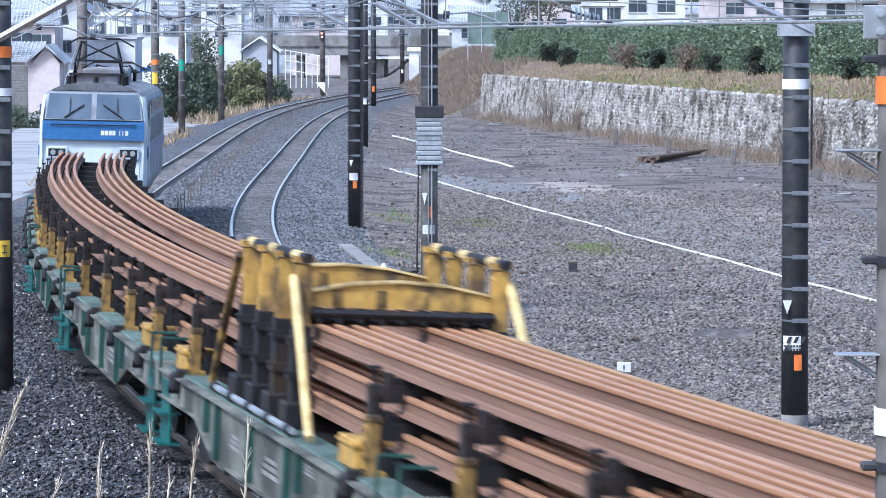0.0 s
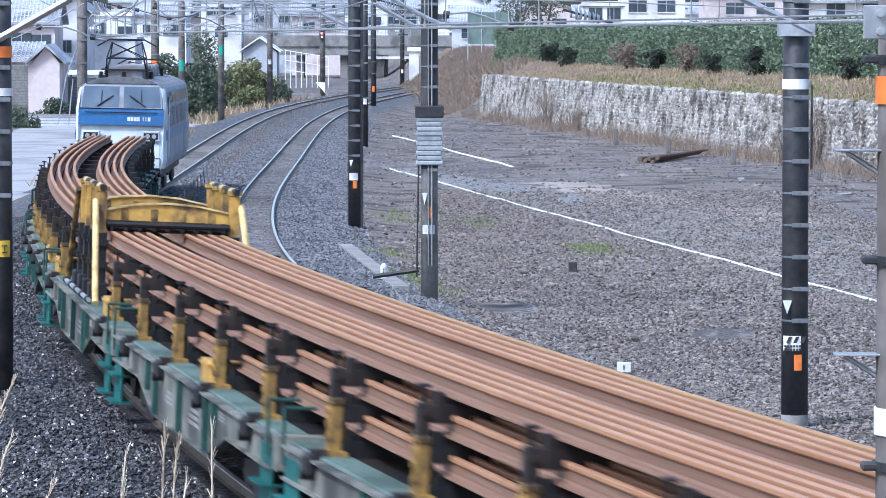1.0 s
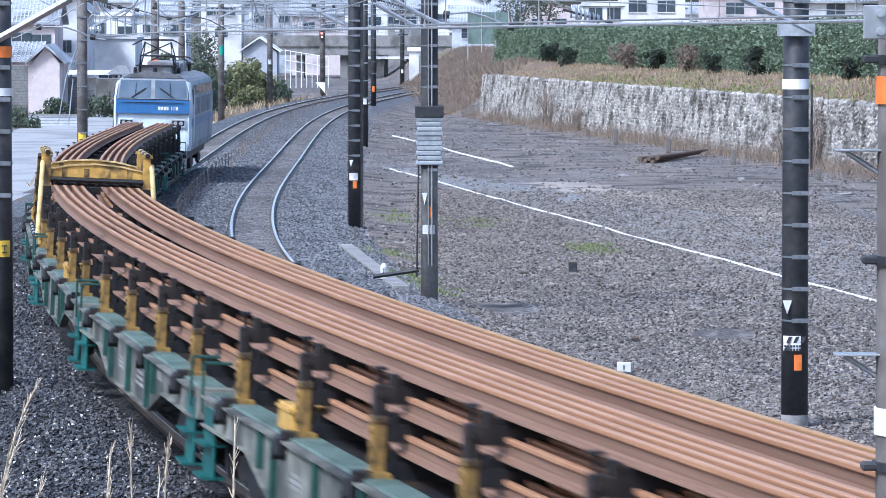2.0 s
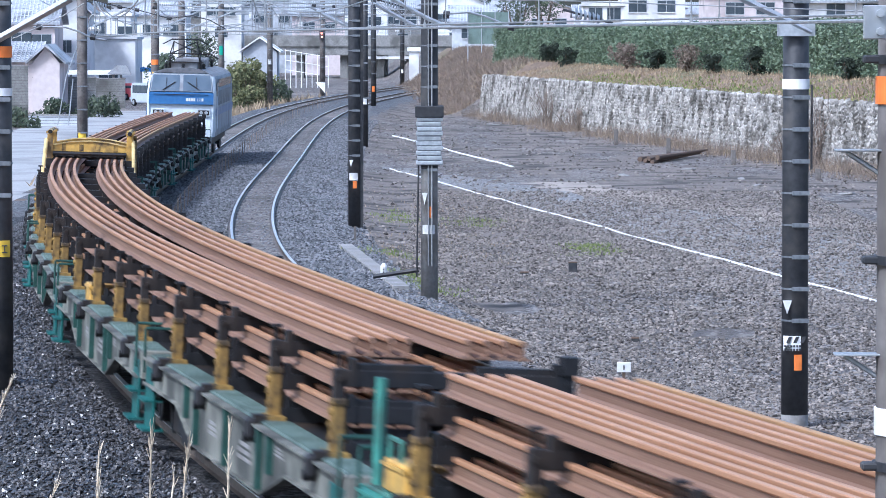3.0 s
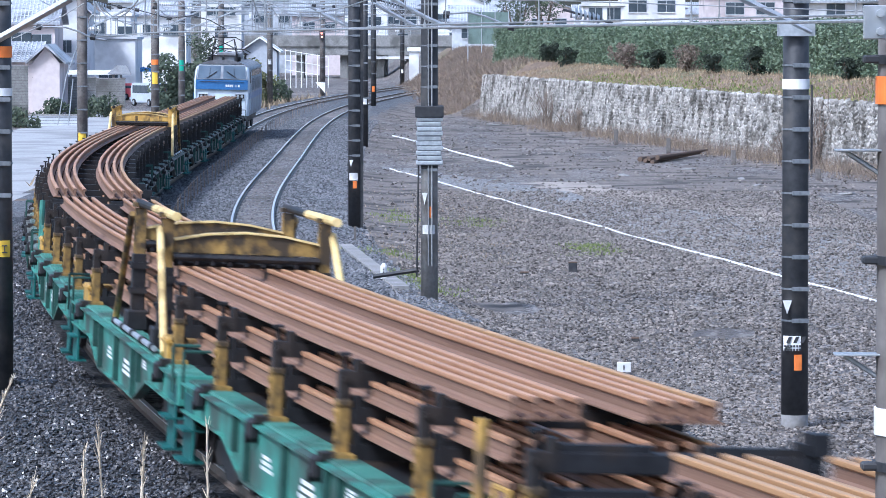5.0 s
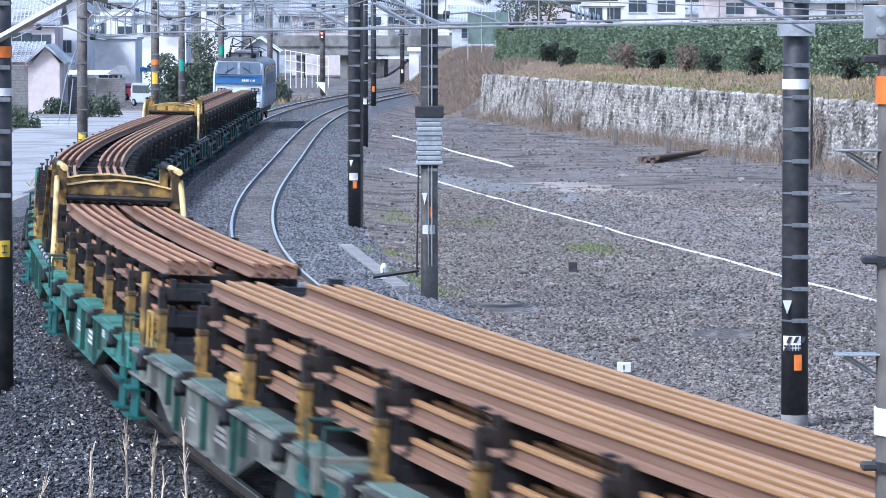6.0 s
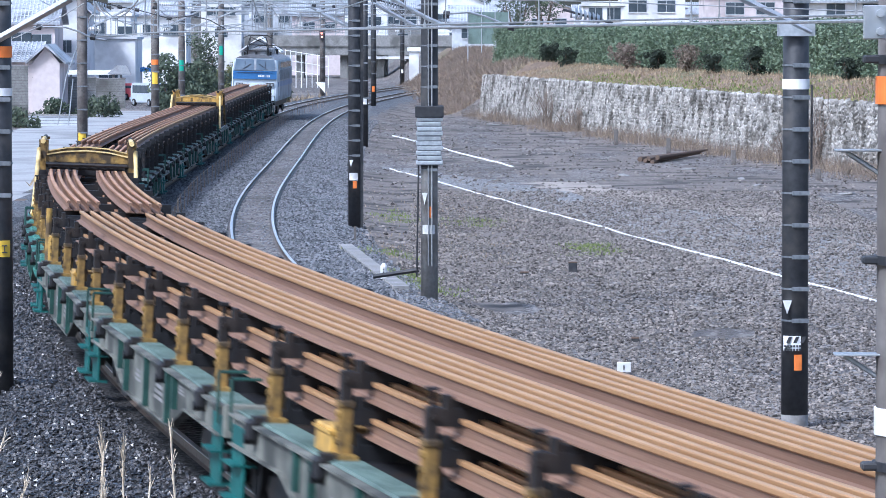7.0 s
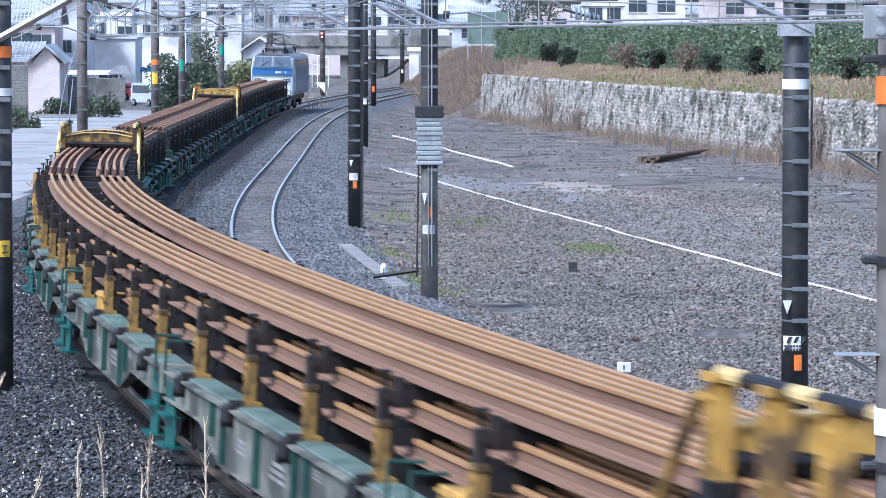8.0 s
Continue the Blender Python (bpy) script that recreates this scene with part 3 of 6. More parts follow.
def portal(parent, rows, yc):
    """The frame that clamps the rails in the middle of their length."""
    paint = "yellow" if rows > 2 else "ochre"
    y0, y1 = yc - 1.7, yc + 1.7
    spots = np.linspace(y0, y1, rows)
    for y in spots:
        for x in (-0.95, 0.95):
            bm = bmesh.new()
            for d in (-0.09, 0.09):
                add_box(bm, x - 0.07, x + 0.07, y + d - 0.018, y + d + 0.018, FLOOR, 2.68, None, 0.005)
            for z in np.arange(1.4, 2.7, 0.2):
                add_box(bm, x - 0.06, x + 0.06, y - 0.075, y + 0.075, z - 0.015, z + 0.015)
            add_box(bm, x - 0.1, x + 0.1, y - 0.12, y + 0.12, 2.695, 2.75)
            p = part("portal_post", bm, paint, parent)
            bm = bx(x - 0.085, x + 0.085, y - 0.12, y + 0.12, FLOOR, 2.1, 0.01)
            for z in (1.3, 1.63, 1.95):
                add_box(bm, x - 0.11, x + 0.11, y - 0.15, y + 0.15, z - 0.04, z + 0.04)
                add_rod(bm, (x - 0.14, y, z + 0.02), (x + 0.14, y, z + 0.02), 0.02, 6)
            add_box(bm, x - 0.15, x + 0.13, y - 0.22, y + 0.22, FLOOR + 0.003, FLOOR + 0.26, None, 0.02)
            part("clamp", bm, "black", p)
    for y in (y0, y1):
        top = [(-0.88, 2.43), (-0.46, 2.51), (0, 2.54), (0.46, 2.51), (0.88, 2.43)]
        b = part("portal_beam", prism([(-0.88, 2.28)] + top + [(0.88, 2.28)], "y", y - 0.05, y + 0.05), paint, parent)
        bm = bmesh.new()
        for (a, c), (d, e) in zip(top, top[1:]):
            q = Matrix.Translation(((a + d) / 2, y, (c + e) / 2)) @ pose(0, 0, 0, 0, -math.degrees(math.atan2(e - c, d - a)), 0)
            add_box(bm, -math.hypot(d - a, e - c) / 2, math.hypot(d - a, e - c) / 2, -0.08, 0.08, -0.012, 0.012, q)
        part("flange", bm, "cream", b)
        for x in (-0.62, -0.2, 0.2, 0.62):
            part("stiffener", bx(x - 0.05, x + 0.05, y - 0.06, y + 0.06, 2.29, 2.45), "ochre", b)
        bm = bmesh.new()
        for z, d in ((2.23, -0.13), (2.2, 0.08)):
            add_rod(bm, (-0.88, y + d, z), (0.88, y + d, z), 0.045, 8)
        for x in np.linspace(-0.8, 0.8, 9):
            add_box(bm, x - 0.025, x + 0.025, y - 0.15, y + 0.1, 2.14, 2.28)
        add_rod(bm, (-0.86, y, 2.16), (0.86, y, 2.16), 0.045, 8)
        part("clamp_bar", bm, "black", parent)
    for x in (-0.95, 0.95):
        r = part("top_rail", rod((x, y0 - 0.3, 2.74), (x, y1 + 0.3, 2.74), 0.05, 10), "black", parent)
        for a in np.linspace(y0 + 0.25, y1 - 0.25, 3 if rows > 2 else 1):
            h = 0.22 if rows > 2 else 1.3
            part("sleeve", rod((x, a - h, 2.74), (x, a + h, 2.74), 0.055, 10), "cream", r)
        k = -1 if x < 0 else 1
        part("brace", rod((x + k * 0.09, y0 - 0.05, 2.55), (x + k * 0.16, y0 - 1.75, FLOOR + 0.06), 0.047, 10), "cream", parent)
        part("brace", rod((x + k * 0.1, y1 + 0.1, 2.6), (x + k * 0.12, y1 + 1.6, FLOOR + 0.06), 0.045, 8), "ochre", parent)
        bm = bmesh.new()
        add_rod(bm, (x + k * 0.2, y0 - 1.0, FLOOR + 0.06), (x + k * 0.2, y1 + 1.0, FLOOR + 0.06), 0.035, 10)
        g = part("anchor_rail", bm, "zinc", parent)
        for y in np.linspace(y0 - 0.8, y1 + 0.8, 5):
            part("collar", rod((x + k * 0.2, y - 0.12, FLOOR + 0.06), (x + k * 0.2, y + 0.12, FLOOR + 0.06), 0.05, 8), "black", g)


def wagon(i):
    green = i in GREEN
    paint, deck = ("wagon_green", "deck_green") if green else ("wagon_grey", "deck_grey")
    label = "bright green flat wagon with ochre stanchions carrying new rails" if green else "weathered grey-green flat wagon with ochre stanchions carrying new rails"
    w = thing("flat_wagon", label, "freight wagon", "wagons of the rail train")
    P = PITCH
    for x, k in ((-1.18, -1), (1.18, 1)):
        web, low, top = side_sill(x, k)
        s = part("side_sill", web, paint, w)
        part("lower_flange", low, paint, s)
        part("upper_flange", top, paint, s)
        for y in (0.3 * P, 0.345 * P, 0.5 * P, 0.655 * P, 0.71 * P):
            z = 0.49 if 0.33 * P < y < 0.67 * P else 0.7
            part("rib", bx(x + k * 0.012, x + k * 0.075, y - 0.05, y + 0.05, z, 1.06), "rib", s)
        for y, z, a, h in ((0.42 * P, 0.74, 0.5, 0.1), (0.58 * P, 0.76, 0.36, 0.08), (0.27 * P, 0.94, 0.28, 0.05)):
            for r in range(3):
                bm = bx(x + k * 0.014, x + k * 0.019, y - a * (1 - 0.2 * r), y + a * (1 - 0.15 * r), z + (r - 1) * h * 0.7 - h * 0.2, z + (r - 1) * h * 0.7 + h * 0.2)
                part("stencil_bar", bm, "white" if green else "concrete", s, "faded white stencil bar")
    # black centre plate: the shadow beneath the load is put into its colour
    part("deck", bx(-0.86, 0.86, 0.45, P - 0.45, 1.085, 1.105), "black", w)
    for x in (-1.01, 1.01):
        bm = bx(x - 0.15, x + 0.15, 0.45, P - 0.45, 1.09, 1.11)
        for y in np.arange(0.5, P - 0.45, 0.12):
            add_box(bm, x - 0.13, x + 0.13, y - 0.022, y + 0.022, 1.108, 1.124)
        part("walkway", bm, deck, w)
    part("centre_sill", bx(-0.3, 0.3, 0.3, P - 0.3, 0.72, 1.085), "black", w)
    for y, k in ((0.36, -1), (P - 0.36, 1)):
        bm = bx(-1.18, 1.18, y - 0.07, y + 0.07, 0.76, 1.1, 0.01)
        part("end_beam", bm, paint, w)
        c = bx(-0.1, 0.1, y, y + k * 0.42, 0.78, 0.95, 0.02)
        add_box(c, -0.16, 0.16, y + k * 0.26, y + k * 0.36, 0.74, 1.0)
        part("coupler", c, "black", w)
        for x in (-1.18, 1.18):
            q = -1 if x < 0 else 1
            bm = bx(x - 0.02, x + 0.02, y - k * 0.75, y - k * 0.05, 0.28, 0.98, 0.01)
            add_box(bm, x - 0.12, x + 0.12, y - k * 0.75, y - k * 0.05, 0.26, 0.29)
            add_box(bm, x - 0.12, x + 0.12, y - k * 0.75, y - k * 0.05, 0.6, 0.625)
            s = part("step", bm, "teal", w)
            bm = rod((x + q * 0.05, y - k * 0.1, 0.9), (x + q * 0.05, y - k * 0.1, 1.42), 0.018, 6)
            add_rod(bm, (x + q * 0.05, y - k * 0.1, 1.42), (x - q * 0.25, y - k * 0.1, 1.42), 0.018, 6)
            part("handle", bm, "rib", s)
    for y in (2.6, P - 2.6):
        b = bogie(w, y)
        for d in (-0.85, 0.85):
            wheels.append(wheelset(b, y + d, WM))
    spots = [(n + 0.5) * P / 4 for n in range(4)]
    if i in FOUR_POST + TWO_POST:
        spots = [0.125 * P, 0.875 * P]
        portal(w, 4 if i in FOUR_POST else 2, P / 2 + {4: 0.6, 10: -1.4, 16: -1.9}[i])
    for n, y in enumerate(spots):
        for x in (-1.03, 1.03):
            s = part("stanchion", POSTS[x][0], None, w)
            s.location = (0, y, 0)
            part("ratchet_bracket", POSTS[x][1], None, s)
            part("socket", POSTS[x][2], None, s)
        for b in BEAMS:
            part("cross_beam", b, None, w).location = (0, y, 0)
        if (i * 3 + n) % 7 == 2 or i in FOUR_POST + TWO_POST:
            part("chock", CHOCK, None, w, "yellow steel wedge box").location = (-0.95, y + (0.55 if n else 0.75), FLOOR + 0.005)
    if i in BREAKS:
        # a braked end with tall handrail and wheel
        paint2 = "wagon_green" if green else "yellow"
        bm = bmesh.new()
        y = P - 0.5
        add_rod(bm, (-1.08, y, 1.1), (-1.08, y, 2.0), 0.05, 8)
        add_rod(bm, (-1.08, y - 0.45, 1.1), (-1.08, y - 0.45, 1.55), 0.022, 6)
        add_rod(bm, (-1.08, y - 0.9, 1.1), (-1.08, y - 0.9, 1.55), 0.022, 6)
        add_rod(bm, (-1.08, y - 0.9, 1.55), (-1.08, y - 0.45, 1.55), 0.022, 6)
        part("handrail", bm, paint2, w)
    return w


wheels = []
wagons = [wagon(i) for i in range(18)]


# new rails, in pieces a quarter of a wagon long that follow the curve one after another
def rail_mesh(L):
    h = [(-0.072, 0), (0.072, 0), (0.072, 0.014), (0.02, 0.03), (0.0085, 0.05), (0.0085, 0.122), (0.032, 0.137), (0.0325, 0.166), (0.026, 0.174),
         (-0.026, 0.174), (-0.0325, 0.166), (-0.032, 0.137), (-0.0085, 0.122), (-0.0085, 0.05), (-0.02, 0.03), (-0.072, 0.014)]
    return prism(h, "y", -L / 2, L / 2)


QUARTER = PITCH / 4


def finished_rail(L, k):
    """Paler rusted head on a darker, rougher web and foot."""
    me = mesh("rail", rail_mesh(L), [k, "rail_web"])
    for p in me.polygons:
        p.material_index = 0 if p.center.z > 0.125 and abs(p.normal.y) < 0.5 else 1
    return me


RAILS = {}


def rail_of(length, k):
    if (length, k) not in RAILS:
        RAILS[length, k] = finished_rail(length, k)
    return RAILS[length, k]


loads = []
for n in range(18 * 4):
    # each piece keeps what lies outside the gaps between the loads
    i, lo, hi = n // 4, LEAD + QUARTER * n, LEAD + QUARTER * (n + 1)
    for a, b in GAPS:
        if a < hi and b > lo:
            lo, hi = (b, hi) if a < lo else (lo, a)
    if hi - lo < 0.3:
        continue
    s = thing("rail_bundle", "stack of new rusty-orange rails in three layers on the wagons", "rail load", "rail bundles")
    for z in LAYERS:
        for g in (-1, 1):
            for r in range(4):
                tan = (g == 1 and r == 3) or i >= 12
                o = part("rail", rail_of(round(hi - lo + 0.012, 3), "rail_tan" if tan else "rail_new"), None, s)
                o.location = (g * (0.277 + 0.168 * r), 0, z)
    loads.append((s, (lo + hi) / 2))


def locomotive():
    L = thing("electric_locomotive", "blue and pale grey electric locomotive with raised pantograph hauling wagons", "locomotive")
    W, R = 1.4, 3.86
    # body: rounded front and rear, cab face raked back above the waist
    n = 13
    arc = [(W * math.copysign(abs(math.cos(a)) ** 0.8, math.cos(a)), R - 0.42 + 0.42 * math.sin(a)) for a in np.linspace(0, math.pi, n)]
    sect = [(W - 0.05, 1.1), (W, 1.35), (W, 2.9)] + arc + [(-W, 2.9), (-W, 1.35), (-W + 0.05, 1.1)]

    def ring(bm, y, sx, rake=0.0):
        return [bm.verts.new((x * sx * (1 - 0.075 * max(0, z - 2.9)), y + (max(0, z - 2.9) * rake), z)) for x, z in sect]
    bm = bmesh.new()
    rows = [ring(bm, 0.0, 0.93, 0.36), ring(bm, 0.1, 0.985, 0.34), ring(bm, 0.5, 1.0, 0.2), ring(bm, 1.6, 1, 0), ring(bm, LOCO - 1.6, 1, 0), ring(bm, LOCO - 0.5, 1, -0.2), ring(bm, LOCO - 0.1, 0.985, -0.34), ring(bm, LOCO, 0.93, -0.36)]
    for a, b in zip(rows, rows[1:]):
        for k in range(len(a)):
            bm.faces.new((a[k], a[(k + 1) % len(a)], b[(k + 1) % len(b)], b[k]))
    bm.faces.new(rows[0])
    bm.faces.new(rows[-1])
    # sides between the cabs get a darker grey, with their shade in the colour
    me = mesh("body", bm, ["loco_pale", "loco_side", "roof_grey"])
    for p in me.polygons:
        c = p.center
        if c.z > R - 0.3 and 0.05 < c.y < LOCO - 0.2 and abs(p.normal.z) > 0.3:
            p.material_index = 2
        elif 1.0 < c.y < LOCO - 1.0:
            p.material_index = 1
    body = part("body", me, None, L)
    # front panels lie on the raked face
    rake = math.degrees(math.atan(0.36))
    face = Matrix.Translation((0, 0.0, 2.9)) @ pose(0, 0, 0, -rake, 0, 0)

    def panel(name, x0, x1, z0, z1, m, parent, d=0.03, taper=0.0, label="", proud=0.0):
        b = prism([(x0, z0), (x1, z0), (x1 - taper * (1 if x1 > 0.3 else 0), z1), (x0 + taper * (1 if x0 < -0.3 else 0), z1)], "y", -d - proud, 0.05, face)
        return part(name, b, m, parent, label)
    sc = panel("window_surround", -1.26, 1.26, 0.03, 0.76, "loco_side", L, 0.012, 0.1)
    panel("windscreen", -1.22, -0.07, 0.055, 0.725, "windscreen", sc, 0.022, 0.08, "dark tinted windscreen pane")
    panel("windscreen", 0.07, 1.22, 0.055, 0.725, "windscreen", sc, 0.022, 0.08, "dark tinted windscreen pane")
    brow = [(x * 0.935 * (1 - 0.075 * (z - 2.9)), (z - 2.9) * 1.063 + 0.012) for x, z in arc if z > 3.6]
    part("brow", prism(brow, "y", -0.05, 0.12, face), "soot", L, "sooty brow over the windscreen")
    for k in (-1, 1):
        b = rod(face @ Vector((k * 0.75, -0.05, 0.06)), face @ Vector((k * 0.25, -0.055, 0.42)), 0.018, 6)
        add_rod(b, face @ Vector((k * 0.62, -0.05, 0.12)), face @ Vector((k * 0.6, -0.055, 0.6)), 0.01, 6)
        part("wiper", b, "black", sc)
    band = part("blue_band", bx(-1.305, 1.305, -0.015, 0.06, 2.41, 2.89), "loco_blue", L)
    b = bmesh.new()
    for x, w in ((0.24, 0.07), (0.34, 0.06), (0.44, 0.06), (0.53, 0.06), (0.68, 0.02), (0.76, 0.02), (0.86, 0.06)):
        add_box(b, x - w * 0.65, x + w * 0.65, -0.022, 0.0, 2.54, 2.66)
    part("number_bars", b, "white", band, "white plate bars")
    part("waist_rail", rod((-1.1, -0.05, 2.8), (1.1, -0.05, 2.8), 0.014, 6), "black", band)
    for k in (-1, 1):
        h = part("headlight_box", bx(k * 0.92 - 0.27, k * 0.92 + 0.27, -0.03, 0.05, 1.92, 2.24, 0.02), "loco_pale", L)
        part("recess", bx(k * 0.92 - 0.22, k * 0.92 + 0.22, -0.036, -0.02, 1.98, 2.18, 0.005), "black", h)
        for q in (-0.1, 0.1):
            part("lamp_lens", rod((k * 0.92 + q, -0.05, 2.08), (k * 0.92 + q, -0.02, 2.08), 0.07, 12), "zinc", h)
        part("handrail", add_rod(rod((k * 1.2, -0.06, 1.2), (k * 1.2, -0.06, 1.85), 0.014, 6), (k * 1.2, -0.06, 1.85), (k * 1.2, 0.02, 1.85), 0.014, 6), "zinc", L)
    part("skirt", bx(-1.25, 1.25, 0.02, 0.14, 0.45, 1.12, 0.03), "roof_grey", L)
    part("coupler", add_box(bx(-0.13, 0.13, -0.55, 0.1, 0.76, 0.98, 0.02), -0.2, 0.2, -0.5, -0.35, 0.72, 1.03), "black", L)
    for x in (-1.405, 1.405):
        for z, h in ((3.25, 0.16), (2.65, 0.3)):
            for y in np.arange(2.6, LOCO - 2.6, 1.1):
                part("louvre", bx(x - 0.012, x + 0.012, y, y + 0.85, z - h, z + h), "glass_dark" if z > 3 else "roof_grey", body)
        part("cab_door", bx(x - 0.01, x + 0.01, 1.45, 2.05, 1.4, 3.3), "loco_pale", body)
        part("cab_window", bx(x - 0.012, x + 0.012, 0.75, 1.3, 2.75, 3.3), "glass_dark", body)
        part("blue_stripe", bx(x - 0.008, x + 0.008, 0.2, LOCO - 0.2, 1.95, 2.25), "loco_blue", body)
    part("underframe", bx(-1.1, 1.1, 0.5, LOCO - 0.5, 0.72, 1.02), "black", L)
    for y in (2.7, LOCO / 2, LOCO - 2.7):
        b = bogie(L, y)
        for d in (-1.0, 1.0):
            wheels.append(wheelset(b, y + d, WM))
    part("tank", bx(-1.15, 1.15, 4.8, 6.6, 0.35, 0.75, 0.05), "black", L)
    # roof gear
    for y, z in ((2.2, 0.24), (6.0, 0.36), (9.0, 0.3), (11.5, 0.36)):
        part("roof_box", bx(-0.55, 0.55, y, y + 1.6, R - 0.05, R + z, 0.04), "roof_grey", L)
    for y in (0.9, 1.5, 3.8, 4.6):
        for x in (-0.7, 0.0, 0.7):
            b = rod((x, y, R - 0.05), (x, y, R + 0.17), 0.035, 8)
            for k in range(4):
                add_rod(b, (x, y, R - 0.05 + k * 0.06), (x, y, R - 0.01 + k * 0.06), 0.07 - 0.006 * k, 8)
            part("insulator", b, "black", L)
    for y, up in ((2.9, True), (LOCO - 4.2, False)):
        top = 5.02 if up else R + 0.5
        mid = R + (top - R) * 0.5
        p = part("pantograph", bx(-0.75, 0.75, y - 0.8, y + 0.8, R + 0.2, R + 0.25), "black", L)
        b = bmesh.new()
        for x in (-0.62, 0.62):
            for k in (-1, 1):
                add_rod(b, (x, y + k * 0.3, R + 0.25), (x * 0.92, y + k * 0.95, mid), 0.028, 6)
                add_rod(b, (x * 0.92, y + k * 0.95, mid), (x * 0.75, y + k * 0.15, top - 0.08), 0.022, 6)
                add_rod(b, (x, y + k * 0.3, R - 0.05), (x, y + k * 0.3, R + 0.3), 0.05, 6)
        for k in (-1, 1):
            add_rod(b, (-0.58, y + k * 0.95, mid), (0.58, y + k * 0.95, mid), 0.022, 6)
            add_rod(b, (-0.57, y + k * 0.95, mid), (0.46, y + k * 0.15, top - 0.1), 0.014, 6)
            add_rod(b, (0.57, y + k * 0.95, mid), (-0.46, y + k * 0.15, top - 0.1), 0.014, 6)
        part("pantograph_arm", b, "black", p)
        b = bmesh.new()
        for k in (-0.15, 0.15):
            add_rod(b, (-0.55, y + k, top), (0.55, y + k, top), 0.03, 6)
            for q in (-1, 1):
                add_rod(b, (q * 0.55, y + k, top), (q * 0.92, y + k, top - 0.2), 0.02, 6)
        part("contact_strip", b, "black", p)
    return L


loco = locomotive()


# ---- loose stones ----
def stones():
    def field(name, n, x0, x1, y0, y1, keep, size, m, label):
        x, y = rng.uniform(x0, x1, n), y0 * (y1 / y0) ** rng.uniform(0, 1, n)
        pts = [(a, b, ground_z(a, b) + 0.01) for a, b in zip(x, y) if keep(a, b, a - float(np.interp(b, ys, xy[:, 0])))]
        tagged(cloud(name, STONE_V, STONE_F, scatter(np.array(pts), size, 3.14, 0.75), m), label, "stones", "", "stuff")
    field("ballast_stones", 150000, -14, 2, 44, 125, lambda x, y, o: -6 < o < -0.9, (0.02, 0.044), "stone", "dark broken ballast stones beside the track")
    field("track_stones", 120000, -11, 1, 78, 260, lambda x, y, o: (-4.4 < o < -0.8 and y > 125) or 0.75 < o < SPACING - 0.68 or SPACING + 0.68 < o < SPACING + 3.2 or (abs(o - SPACING) < 0.45 and x * 7.3 % 1 < 0.35), (0.028, 0.06), "palestone", "paler grey ballast stones between and beside the tracks")
    field("yard_clods", 14000, -4, 24, 92, 285, lambda x, y, o: o > SPACING + 3 and x < wall_x(y) - 0.6 and noise.noise((x * 0.5, y * 0.15, 2)) > -0.2, (0.025, 0.085), "yardstone", "scattered clods and stones on the yard")
    field("bank_stones", 130000, -1, 13, 42, 150, lambda x, y, o: o > SPACING + 2.0 and x < 0.13 * y and noise.noise((x * 0.35, y * 0.12, 6)) > -0.55, (0.012, 0.048), "yardstone", "grey loose stones on the gravel yard")


stones()


def tufts(name, label, pts, h, w, m, n_each, spread, category="grass", kind="stuff", tilt=0.6):
    """Upright blades round the given places."""
    c = np.repeat(np.array(pts), n_each, axis=0)
    c[:, :2] += rng.normal(0, spread, (len(c), 2))
    c[:, 2] = [ground_z(a, b) - 0.02 for a, b in c[:, :2]]
    k = scatter(c, (1, 1), tilt)
    hh = rng.uniform(h[0], h[1], len(c))
    k[:, :3, 0] *= w
    k[:, :3, 1] *= hh[:, None]
    k[:, :3, 2] *= hh[:, None]
    return tagged(cloud(name, BLADE_V, BLADE_F, k, m), label, category, "", kind)


